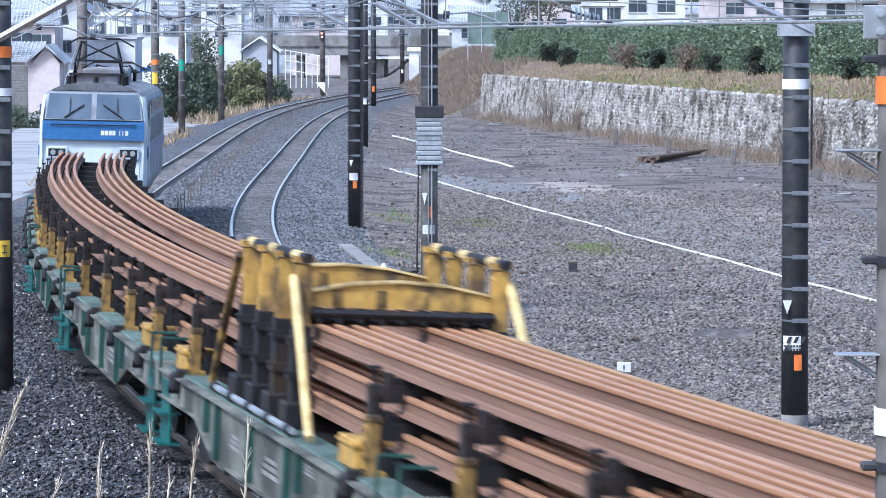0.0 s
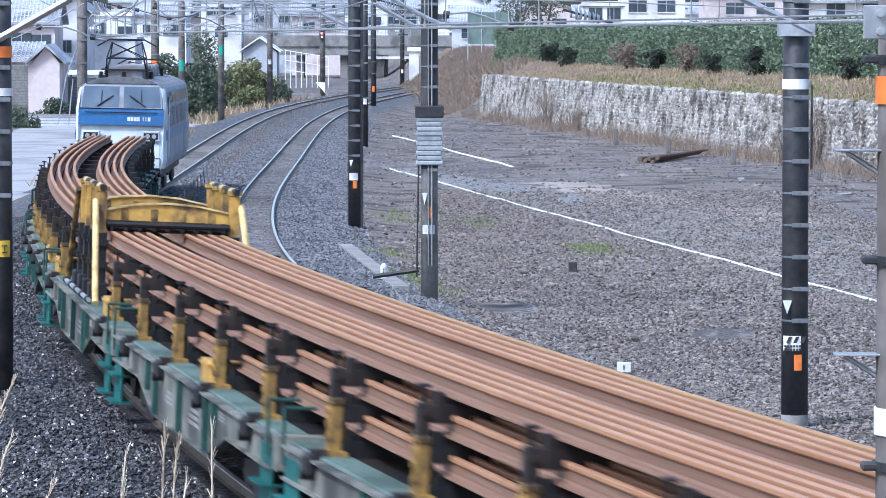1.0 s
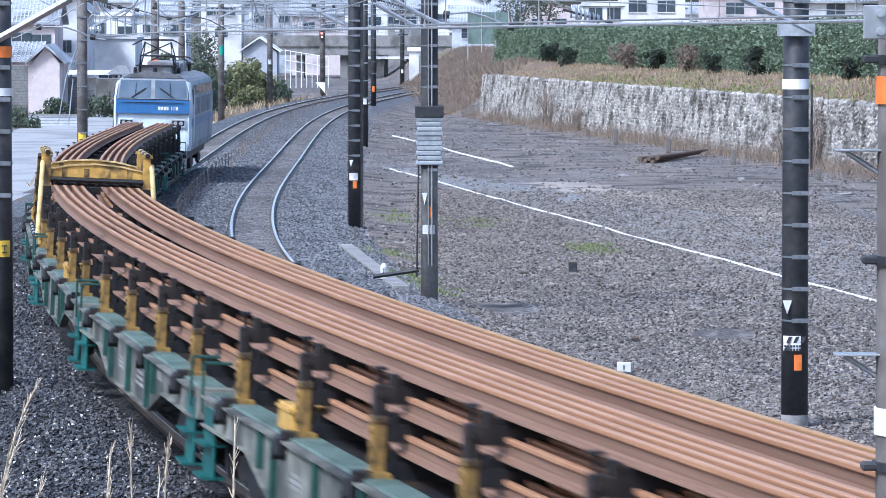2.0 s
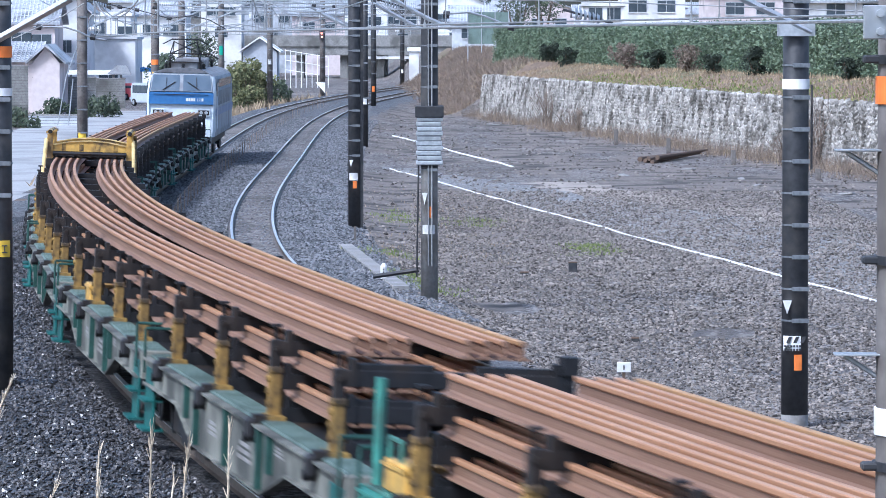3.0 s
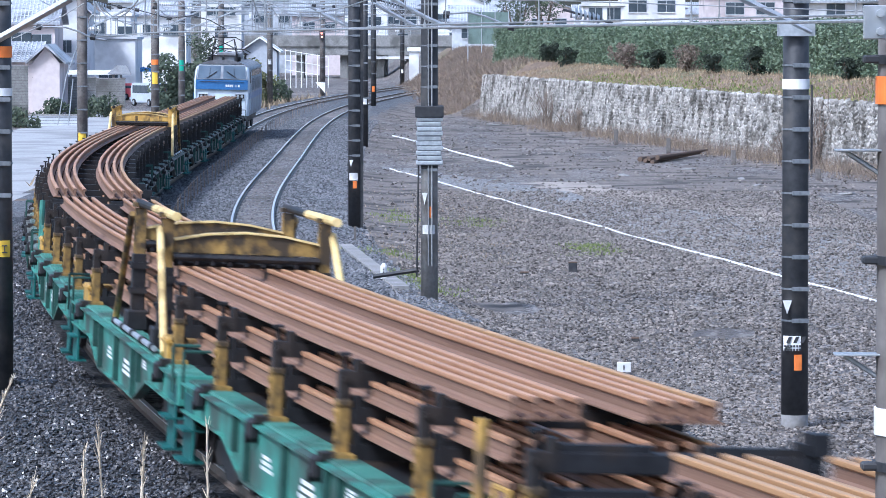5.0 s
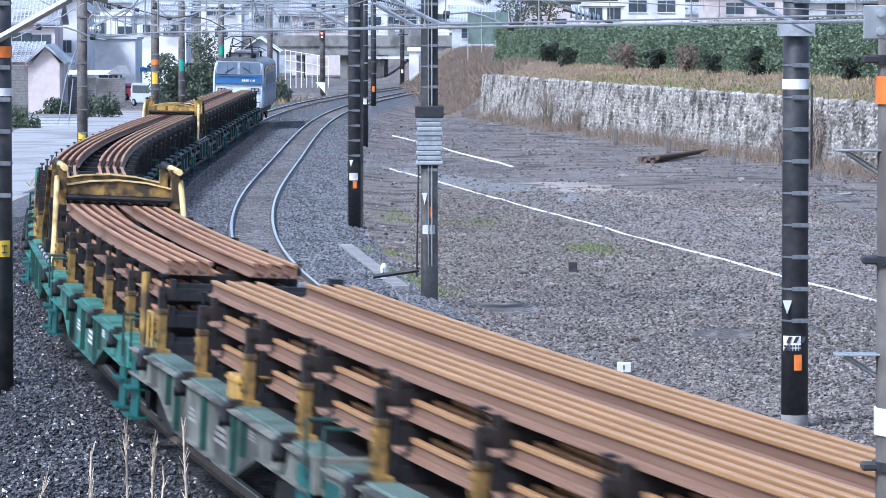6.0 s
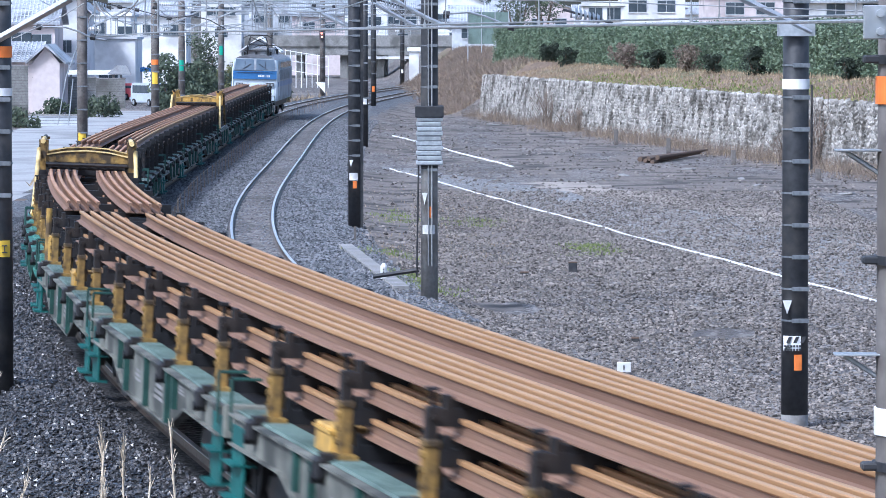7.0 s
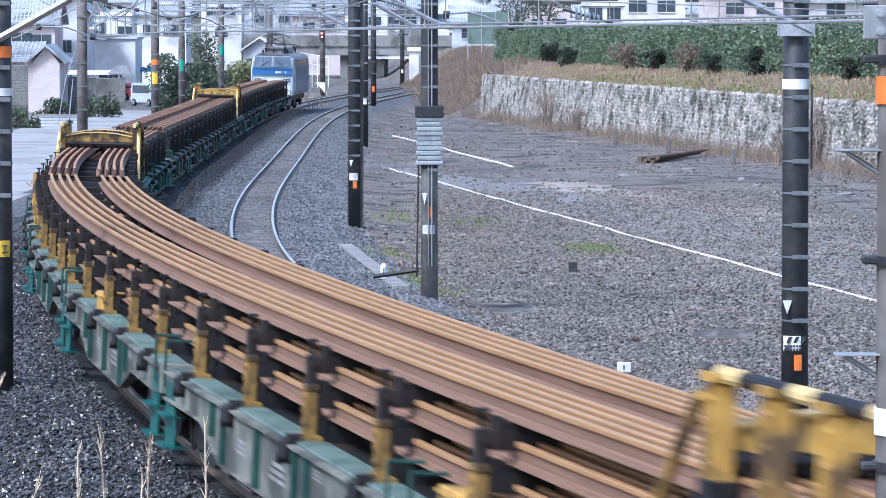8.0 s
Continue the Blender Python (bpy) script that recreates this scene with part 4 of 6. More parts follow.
# ---- stone wall, terrace and hedge ----
def stone_wall():
    w = thing("stone_retaining_wall", "pale rubble stone retaining wall leaning into the terrace", "retaining wall", "", None, "structure")
    d = (WALL_B - WALL_A)
    n = Vector((-d.y, d.x)).normalized()
    if n.x > 0:
        n = -n
    L = d.length + 95
    t = d.normalized()
    H, lean = 2.85, 0.22

    def pt(a, h, out=0.0):
        p = WALL_A + t * a - n * (lean * h / H * 3.2 * 0.45) + n * out
        return Vector((p.x, p.y, -0.62 + h))
    bm = bmesh.new()
    q = [pt(-0.5, 0, -0.05), pt(L, 0, -0.05), pt(L, H, -0.05), pt(-0.5, H, -0.05)]
    back = [pt(-0.5, 0, -1.2), pt(L, 0, -1.2), pt(L, H, -1.2), pt(-0.5, H, -1.2)]
    a, b = [bm.verts.new(v) for v in q], [bm.verts.new(v) for v in back]
    bm.faces.new(a)
    bm.faces.new(b)
    for i in range(4):
        bm.faces.new((a[i], a[(i + 1) % 4], b[(i + 1) % 4], b[i]))
    part("wall_core", bm, "joint", w)
    # stones laid slantwise, as rubble is
    kinds = []
    for k in range(5):
        bm = bmesh.new()
        c = [(math.cos(v) * rng.uniform(0.8, 1.1), math.sin(v) * rng.uniform(0.8, 1.1)) for v in np.linspace(0, 6.283, 6, endpoint=False) + rng.uniform(-0.2, 0.2, 6)]
        low = [bm.verts.new((x, -0.25, z)) for x, z in c]
        mid = [bm.verts.new((x * 0.97, 0.15, z * 0.97)) for x, z in c]
        hi = [bm.verts.new((x * 0.62 + 0.1, 0.42 + rng.uniform(-0.2, 0.25), z * 0.62)) for x, z in c]
        for r, s in ((low, mid), (mid, hi)):
            for i in range(6):
                bm.faces.new((r[i], r[(i + 1) % 6], s[(i + 1) % 6], s[i]))
        bm.faces.new(hi)
        kinds.append(mesh("stone", bm, "wallstone"))
    ang = math.atan2(t.y, t.x)
    spots = []
    row = 0
    h = 0.14
    while h < H - 0.02:
        a0 = 0.185 * (row % 2)
        while a0 < L:
            spots.append((a0 + rng.uniform(-0.04, 0.04), h + rng.uniform(-0.04, 0.04), rng.uniform(0.185, 0.25), rng.uniform(0.095, 0.135)))
            a0 += 0.37
        h += 0.178
        row += 1
    base = Matrix.Rotation(ang, 4, "Z")
    facing = 1 if (base @ Vector((0, 1, 0))).dot(Vector((n.x, n.y, 0))) > 0 else -1
    near = [s for s in spots if 110 < s[0] < 117]
    near_set = set(near[:300])
    rest = {k: [] for k in range(5)}
    for s in spots:
        k = int(rng.integers(5))
        m = Matrix.Translation(pt(s[0], s[1], 0.0)) @ base @ Matrix.Diagonal((1, facing, 1, 1)) @ Matrix.Rotation(radians(rng.uniform(-14, 22)), 4, "X") @ Matrix.Rotation(radians(rng.uniform(-24, 24)), 4, "Z") @ Matrix.Rotation(radians(rng.uniform(-58, -38)), 4, "Y") @ Matrix.Diagonal((s[2], 0.24, s[3], 1))
        if s in near_set:
            part("stone", kinds[k], None, w).matrix_world = m
        else:
            rest[k].append(np.array(m))
    for k in range(5):
        me = kinds[k]
        vs = [tuple(v.co) for v in me.vertices]
        fs = []
        for p in me.polygons:
            v = list(p.vertices)
            fs += [v[:3] + v[2:3]] if len(v) == 3 else [v] if len(v) == 4 else [v[:4], [v[0], v[3], v[4], v[5]]]
        tagged(cloud("stones", vs, fs, np.array(rest[k]), "wallstone", w), "", "", "", "stuff")


stone_wall()


def hedge():
    h = thing("hedge", "tall clipped evergreen hedge along the terrace above the wall", "hedge")
    d = WALL_B - WALL_A
    t = d.normalized()
    n = Vector((-t.y, t.x))
    if n.x < 0:
        n = -n
    L = d.length + 60

    def place(a, o, z):
        p = WALL_A + t * (a + 1) + n * (7.0 + o)
        return (p.x, p.y, 2.9 + z)
    bm = bmesh.new()
    rows = []
    for a in np.arange(-38, L, 1.5):
        w = 0.12 * noise.noise((a * 0.5, 0, 0))
        rows.append([bm.verts.new(place(a, o, z)) for o, z in ((-0.55 + w, 0), (-0.6 - w, 1.4), (-0.45, 2.42 + w + 0.003 * a), (0.6, 2.42 + 0.003 * a), (0.6, 0))])
    for r, s in zip(rows, rows[1:]):
        for i in range(5):
            bm.faces.new((r[i], r[(i + 1) % 5], s[(i + 1) % 5], s[i]))
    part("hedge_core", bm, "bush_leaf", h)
    N = 110000
    a, z = rng.uniform(-38, L, N), rng.uniform(-0.1, 2.6, N)
    o = -0.75 + rng.normal(0, 0.12, N) + 0.16 * np.sin(a * 2.1) * np.sin(z * 3 + a)
    top = rng.random(N) < 0.25
    o[top], z[top] = rng.uniform(-0.8, 0.6, top.sum()), 2.56 + 0.003 * a[top] + rng.normal(0, 0.07, top.sum()) + 0.08 * np.sin(a[top] * 1.7)
    pts = np.array([place(*k) for k in zip(a, o, z)])
    tagged(cloud("leaves", LEAF_V, LEAF_F, scatter(pts, (0.07, 0.19), 1.3), "hedge_leaf", h), "", "", "", "stuff")


hedge()


def shrub(name, label, c, r, hgt, m, n, leaf=(0.08, 0.2), category="shrub", group=""):
    """A bush: a few limbs and a crown of many leaves in uneven clumps."""
    b = thing(name, label, category, group)
    x, y = c[0], c[1]
    z = ground_z(x, y) - 0.05 if len(c) < 3 else c[2]
    bm = bmesh.new()
    for k in range(6):
        a = rng.uniform(0, 6.283)
        add_rod(bm, (x, y, z), (x + math.cos(a) * r * 0.6, y + math.sin(a) * r * 0.6, z + hgt * rng.uniform(0.5, 0.85)), 0.05 * hgt / 2, 5, 0.01)
    part("trunk", bm, "bark", b)
    clumps = [(rng.normal(0, 0.42) * r, rng.normal(0, 0.42) * r, rng.uniform(0.15, 0.9) * hgt, rng.uniform(0.22, 0.45) * r) for _ in range(max(9, int(14 * hgt / max(r, 0.5))))]
    pts = []
    for _ in range(n):
        q = clumps[int(rng.integers(len(clumps)))]
        v = rng.normal(0, 1, 3)
        v *= q[3] * rng.uniform(0.7, 1.05) / np.linalg.norm(v)
        pts.append((x + q[0] + v[0], y + q[1] + v[1], max(z, z + q[2] + v[2])))
    part("leaves", cloud("leaves", LEAF_V, LEAF_F, scatter(np.array(pts), leaf, 1.5), m).data, None, b)
    bpy.data.objects.remove([o for o in bpy.data.objects if o.name.startswith("leaves") and o.parent is None][0])
    return b


d = (WALL_B - WALL_A).normalized()
nn = Vector((-d.y, d.x)) if -d.y > 0 else Vector((d.y, -d.x))
for u, a in ((905, 0.8), (962, 1.0), (1005, 0.9), (1110, 1.15), (1160, 0.9), (1215, 1.1), (1262, 0.8), (1335, 1.1), (1500, 0.8)):
    # along the terrace, just before the hedge
    k = np.linspace(-2, 150, 600)
    p = min((WALL_A + d * float(q) + nn * 5.1 for q in k), key=lambda v: abs(784 + v.x * FOCAL / v.y - u))
    shrub("shrub", "dark rounded evergreen shrub before the hedge", (p.x, p.y), 0.68 * a, 1.4 * a, "brush" if u in (1110, 1215) else "shrub_leaf", 1800, (0.07, 0.16), "shrub", "shrubs before the hedge")

pts = []
for _ in range(1500):
    a, o = rng.uniform(-3, 150), rng.uniform(0.9, 6.0)
    p = WALL_A + d * a + nn * o
    pts.append((p.x, p.y, 0))
tufts("terrace_grass", "dry straw-coloured grass on the terrace edge", pts, (0.06, 0.28), 0.04, "straw", 16, 0.5)
pts = [(WALL_A + d * a + nn * o) for a, o in zip(rng.uniform(25, 118, 350), rng.uniform(1.2, 3.5, 350))]
tufts("terrace_weeds", "green weeds in the terrace grass", [(p.x, p.y, 0) for p in pts], (0.08, 0.22), 0.1, "moss", 8, 0.6)
pts = []
for _ in range(900):
    a, o = rng.uniform(-1, 150), -abs(rng.normal(0, 0.8)) - 0.1
    if noise.noise((a * 0.11, 0, 4)) > -0.12 or a > 55:
        p = WALL_A + d * a + nn * o
        pts.append((p.x, p.y, 0))
tufts("wall_foot_brush", "dry brown brush along the foot of the wall", pts, (0.15, 0.95), 0.02, "brush", 18, 0.5)
tufts("wall_foot_straw", "pale dry stalks along the foot of the wall", pts[::3], (0.12, 0.7), 0.02, "straw", 18, 0.5)
pts = [(rng.uniform(-7, 6.0), y, 0) for y in rng.uniform(286, 430, 5200)]
tufts("mound_grass", "dry brown grass and brushwood covering the mound", [p for p in pts if p[0] > 0.2 - 0.03 * (p[1] - 285)], (0.2, 0.55), 0.05, "brush", 14, 0.6, "grass", "stuff", 1.0)
tufts("mound_straw", "dry straw on the mound", [p for p in pts if p[0] > 0.2 - 0.03 * (p[1] - 285)][::6], (0.2, 0.5), 0.05, "straw", 12, 0.6, "grass", "stuff", 1.0)
# brushwood hanging over the wall, and standing before it
for u, a, hgt in ((968, 14, 2.6), (1440, 106, 3.4), (1395, 100, 1.4), (1020, 30, 1.6)):
    best = min((WALL_A + d * float(k) - nn * 0.35 for k in np.linspace(0, 120, 500)), key=lambda v: abs(784 + v.x * FOCAL / v.y - u))
    b = thing("dry_bush", "leafless brown bush against the stone wall", "bush", "dry bushes")
    bm = bmesh.new()
    z0 = ground_z(best.x, best.y)
    for k in range(46):
        o = Vector((rng.normal(0, 0.25), rng.normal(0, 0.3), 0))
        lean = Vector((rng.normal(0, 0.35), rng.normal(0, 0.35), 1)) * hgt * rng.uniform(0.5, 1)
        s0 = Vector((best.x, best.y, z0)) + o
        add_rod(bm, s0, s0 + lean, 0.022, 4, 0.006)
        for j in range(3):
            s1 = s0 + lean * rng.uniform(0.4, 0.9)
            add_rod(bm, s1, s1 + Vector((rng.normal(0, 0.3), rng.normal(0, 0.3), rng.uniform(0.1, 0.5))) * 0.9, 0.012, 3, 0.004)
    tagged(part("brushwood", bm, "brush", b), "", "", "", "stuff")

# green weeds on the yard
pts = [spot(u + rng.normal(0, 28), 0, (v + rng.normal(0, 5) - HORIZON) / 5.7) for u, v in ((735, 505), (728, 515), (745, 530), (680, 460), (1040, 445), (1065, 442), (840, 395), (700, 385)) for _ in range(14)]
tufts("yard_weeds", "yellow-green weeds growing in the gravel", [(p.x, p.y, 0) for p in pts], (0.04, 0.14), 0.03, "moss", 30, 0.22)
pts = [spot(rng.uniform(650, 900), 0, (rng.uniform(335, 470) - HORIZON) / 5.7) for _ in range(160)]
tufts("yard_straw", "sparse dry grass on the gravel", [(p.x, p.y, 0) for p in pts], (0.03, 0.1), 0.03, "straw", 14, 0.5)


# ---- poles ----
def pole(name, label, u, s, width, base_z, top, m, bands=(), plates=(), brackets=(), step=0.0, step_from=0.0):
    """A line pole with its straps and plates; plates: (material, height 0, height 1, half width, offset)."""
    d = FOCAL / s
    p = thing(name, label, "pole", "line poles", Matrix.Translation(((u - 784) / s, d, base_z)))
    r = width / s / 2
    z0 = -0.3
    part("shaft", rod((0, 0, z0), (0, 0, top), r, 24, r * 0.93), m, p, "", True)
    if step:
        strap = mesh("strap", add_box(add_rod(bmesh.new(), (0, 0, -0.013), (0, 0, 0.013), r * 1.025, 20), -r * 0.3, r * 0.95, -r * 1.14, -r * 0.9, -0.03, 0.03), "strap")
        z = step_from
        while z < top - 0.2:
            part("strap", strap, None, p).location = (0, 0, z)
            z += step
    for k, (mm, a, b) in enumerate(bands):
        part("band", rod((0, 0, a), (0, 0, b), r * 1.012, 40), mm, p)
    for mm, a, b, w, o in plates:
        bm = bmesh.new()
        arc = [(r * 1.02 * math.sin(t), -r * 1.02 * math.cos(t)) for t in np.linspace((o - w) / r, (o + w) / r, 7)]
        add_prism(bm, arc + [(x * 1.04, y * 1.04) for x, y in reversed(arc)], "z", a, b)
        part("plate", bm, mm, p)
    return p, r


def z_on(v, s, base):
    return EYE_Z - (v - HORIZON) / s - base


def near_poles():
    # the pole on the yard
    s, b = 124, -0.55
    p, r = pole("line_pole", "dark sheathed line pole with straps, warning plates and white band", 1408, s, 48, b, 8.5, "pole", [("white", z_on(158, s, b), z_on(140, s, b)), ("concrete", -0.25, z_on(735, s, b))],
                [("white", z_on(620, s, b), z_on(594, s, b), 0.13, -0.06), ("orange", z_on(655, s, b), z_on(627, s, b), 0.055, 0.03)], (), 0.455, z_on(567, s, b))
    for k in range(3):
        x = -0.14 + k * 0.1
        bm = prism([(x, z_on(606, s, b)), (x + 0.05, z_on(606, s, b)), (x + 0.09, z_on(595, s, b)), (x + 0.04, z_on(595, s, b))], "y", -r * 1.09, -r * 0.9)
        part("plate_bar", bm, "pole", p)
    for k, zz in enumerate((612, 618)):
        for c in range(6):
            bm = bx(-0.165 + 0.042 * c, -0.135 + 0.042 * c, -r * 1.085, -r * 0.8, z_on(zz + 2, s, b), z_on(zz - 2, s, b))
            part("plate_bar", bm, "pole", p)
    part("triangle", prism([(-0.19, z_on(531, s, b)), (-0.06, z_on(531, s, b)), (-0.125, z_on(555, s, b))], "y", -r * 1.06, -r * 0.8), "white", p)
    c = part("crossarm", bx(-0.25, 0.25, -r - 0.07, -r - 0.01, z_on(64, s, b), z_on(38, s, b)), "zinc", p)
    part("crossarm", bx(-0.25, 0.25, r + 0.01, r + 0.07, z_on(64, s, b), z_on(38, s, b)), "zinc", p)
    part("strut", rod((0.2, -r - 0.05, z_on(58, s, b)), (-0.85, -r - 0.05, z_on(-6, s, b)), 0.05, 4), "zinc", c)
    part("conduit", rod((r + 0.03, -0.05, z_on(300, s, b)), (r + 0.03, -0.05, z_on(150, s, b)), 0.018, 6), "pole", p)
    # the pole by the cable trough
    s, b = 87, -0.52
    p, r = pole("line_pole", "grey and dark line pole with bundled cable box", 760, s, 30, b, 9, "concrete", [("pole", z_on(300, s, b), 9.02)],
                [("white", z_on(414, s, b), z_on(398, s, b), 0.13, -0.02), ("orange", z_on(385, s, b), z_on(365, s, b), 0.03, 0.03)], (), 0.42, z_on(300, s, b))
    q = part("box", bx(-0.24, 0.24, -0.24, 0.24, z_on(292, s, b), z_on(206, s, b)), "strap", p, "grey stacked metal cable box")
    for k in range(10):
        z = z_on(292 - k * 8.6, s, b)
        part("tray", bx(-0.275 + 0.02 * (k % 2), 0.275 - 0.02 * (k % 3), -0.26, 0.26, z + 0.008, z + 0.088, 0.012), "zinc", q)
    part("lid", bx(-0.29, 0.29, -0.28, 0.28, z_on(208, s, b), z_on(187, s, b), 0.02), "pole", q)
    for x in (-0.02, 0.05):
        part("cable", rod((x, -r - 0.03, z_on(470, s, b)), (x, -r - 0.03, 9), 0.014, 6), "wire", p)
    part("triangle", prism([(-0.15, z_on(341, s, b)), (-0.04, z_on(341, s, b)), (-0.1, z_on(362, s, b))], "y", -r * 1.06, -r * 0.8), "white", p)
    part("conduit", rod((-0.26, -0.05, z_on(490, s, b)), (-0.22, -0.05, z_on(290, s, b)), 0.018, 6), "pole", p)
    part("steel_arm", rod((-0.22, -0.02, z_on(478, s, b)), (-1.15, 0.0, z_on(490, s, b)), 0.045, 4), "pole", p)
    # beyond the second track
    s, b = 63, -0.5
    p, r = pole("line_pole", "dark sheathed line pole with warning plates beside the track", 627, s, 22, b, 11, "pole", [("concrete", -0.2, z_on(405, s, b))],
                [("white", z_on(319, s, b), z_on(306, s, b), 0.125, -0.02), ("orange", z_on(333, s, b), z_on(320, s, b), 0.055, 0.02)], (), 0.42, z_on(275, s, b))
    part("triangle", prism([(-0.14, z_on(283, s, b)), (-0.03, z_on(283, s, b)), (-0.09, z_on(295, s, b))], "y", -r * 1.06, -r * 0.8), "white", p)
    part("duct", bx(r * 0.55, r * 1.45, -0.05, 0.15, z_on(415, s, b) + 0.0, 11, 0.01), "pole", p)
    # the near pole by the train's left side
    s, b = 124, -1.1
    p, r = pole("line_pole", "dark line pole with orange and yellow plates beside the ballast", -1, s, 46, b, 9, "pole", [("orange", z_on(102, s, b), z_on(82, s, b)), ("white", z_on(170, s, b), z_on(156, s, b))],
                [("plate_yellow", z_on(454, s, b), z_on(425, s, b), 0.09, 0.08)], (), 0.455, z_on(345, s, b))
    bm = bmesh.new()
    for z in (434, 446):
        add_box(bm, 0.05, 0.12, -r * 1.1, -r * 0.9, z_on(z + 1, s, b), z_on(z - 1, s, b))
    add_box(bm, 0.08, 0.09, -r * 1.1, -r * 0.9, z_on(446, s, b), z_on(434, s, b))
    part("plate_bars", bm, "pole", p)
    part("strut", rod((-0.05, -r - 0.05, z_on(74, s, b)), (1.05, -r - 0.05, z_on(-2, s, b)), 0.055, 4), "zinc", p)
    # the nearest pole, by the camera's bank
    s = 480
    b = ground_z((1622 - 784) / s, FOCAL / s) - 0.1
    p, r = pole("line_pole", "weathered line pole with galvanised brackets and insulators", 1622, s, 144, b, 9, "pole_brown", [("orange", z_on(184, s, b), z_on(135, s, b)), ("white", z_on(770, s, b), z_on(722, s, b))], ())
    bm = bx(-0.215, 0.215, -r - 0.03, -r - 0.005, z_on(70, s, b), z_on(10, s, b), 0.004)
    q = part("bracket_plate", bm, "zinc", p)
    for x in (-0.155, 0.155):
        for v in (24, 56):
            part("bolt", rod((x, -r - 0.055, z_on(v, s, b)), (x, -r - 0.02, z_on(v, s, b)), 0.016, 6), "zinc", q)
    for v in (105, 460, 826):
        bm = rod((0, 0, z_on(v + 8, s, b)), (0, 0, z_on(v - 8, s, b)), r * 1.06, 20)
        add_box(bm, -r - 0.05, -r + 0.02, -0.06, 0.02, z_on(v + 7, s, b), z_on(v - 7, s, b), None, 0.006)
        part("clamp", bm, "pole", p)
    for v in (266, 628):
        bm = bx(-r - 0.15, -r + 0.05, -0.05, 0.05, z_on(v + 2, s, b), z_on(v - 2, s, b), 0.002)
        add_rod(bm, (-r - 0.11, 0, z_on(v + 3, s, b)), (-r + 0.01, 0, z_on(v + 40, s, b)), 0.009, 6)
        part("step_bracket", bm, "zinc", p)


near_poles()


def far_pole(u, s, width, base, plates, side, green=False):
    p, r = pole("line_pole", "weathered line pole with straps and cantilever arm over the tracks", u, s, width, base, 10.5, "pole" if side < 0 else "pole_brown", [], plates, (), 0.85, 2.5)
    # cantilever that carries the overhead wire
    k = side
    rail = float(np.interp(FOCAL / s, ys, xy[:, 0])) + (0 if k > 0 else SPACING) - (u - 784) / s
    h = 5.05 - base
    bm = rod((k * r, 0, h + 0.25), (rail - k * 0.5, 0, h + 1.35), 0.045, 6)
    add_rod(bm, (k * r, 0, h + 1.5), (rail - k * 0.3, 0, h + 1.35), 0.04, 6)
    add_rod(bm, (k * r + (rail - k * r) * 0.35, 0, h + 0.6), (rail + k * 0.5, 0, h + 0.32), 0.03, 6)
    add_rod(bm, (rail + k * 0.5, 0, h + 0.32), (rail, 0, h + 0.05), 0.02, 6)
    a = part("cantilever", bm, "zinc", p)
    bm = bmesh.new()
    for z in (h + 0.27, h + 1.5):
        for j in range(5):
            x = k * (r + 0.1 + j * 0.09)
            add_rod(bm, (x, 0, z), (x + k * 0.05, 0, z), 0.09, 8)
    part("insulator", bm, "white", a)
    part("feeder_arm", bx(-0.9, 0.9, -0.05, 0.05, h + 2.6, h + 2.72), "zinc", p)


for u, s, w, base, plates, side in (
        (146, 48, 19, -1.0, [("plate_yellow", 2.2, 2.5, 0.14, 0), ("plate_yellow", 1.0, 1.2, 0.1, 0)], 1),
        (275, 36, 15, -0.95, [("plate_yellow", 3.6, 4.2, 0.13, 0), ("orange", 4.55, 4.8, 0.18, 0)], 1),
        (322, 31, 12, -0.9, [("plate_green", 3.9, 4.5, 0.13, 0)], 1),
        (392, 27, 11, -0.7, [("plate_green", 4.4, 5.0, 0.12, 0)], 1),
        (478, 22, 10, -0.4, [("white", 3.0, 3.4, 0.12, 0)], 1),
        (571, 20, 10, -0.4, [], 1),
        (646, 36.5, 11, -0.5, [("white", 2.2, 2.5, 0.1, 0)], -1),
        (661, 24.5, 10, -0.3, [("orange", 1.2, 1.6, 0.1, 0)], -1),
        (712, 16.5, 8, -0.2, [("white", 1.0, 1.4, 0.1, 0)], -1)):
    far_pole(u, s, w, base, plates, side)

def gantry(y, x0, x1, z):
    g = thing("gantry_beam", "pale galvanised lattice beam spanning the tracks between poles", "gantry", "gantry beams")
    for h in (z, z + 0.5):
        part("chord", rod((x0, y, h), (x1, y, h), 0.045, 6), "zinc", g)
    n = int((x1 - x0) / 0.55)
    for k in range(n):
        a, b = x0 + (x1 - x0) * k / n, x0 + (x1 - x0) * (k + 1) / n
        part("lattice_bar", rod((a, y, z if k % 2 else z + 0.5), (b, y, z + 0.5 if k % 2 else z), 0.025, 5), "zinc", g)
    for x in (line_x(y), line_x(y) + SPACING):
        h = part("hanger", rod((x, y, z), (x, y, z - 0.55), 0.04, 6), "zinc", g)
        bm = bmesh.new()
        for k in range(4):
            add_rod(bm, (x, y, z - 0.55 - 0.08 * k), (x, y, z - 0.6 - 0.08 * k), 0.1, 8)
        part("insulator", bm, "white", h)


for y, x0, x1, z in ((205, -14.1, -3.9, 6.25), (302, -15.0, -5.0, 6.5), (247, -15.0, -4.0, 6.9), (370, -10.8, -2.5, 6.7)):
    gantry(y, x0, x1, z)

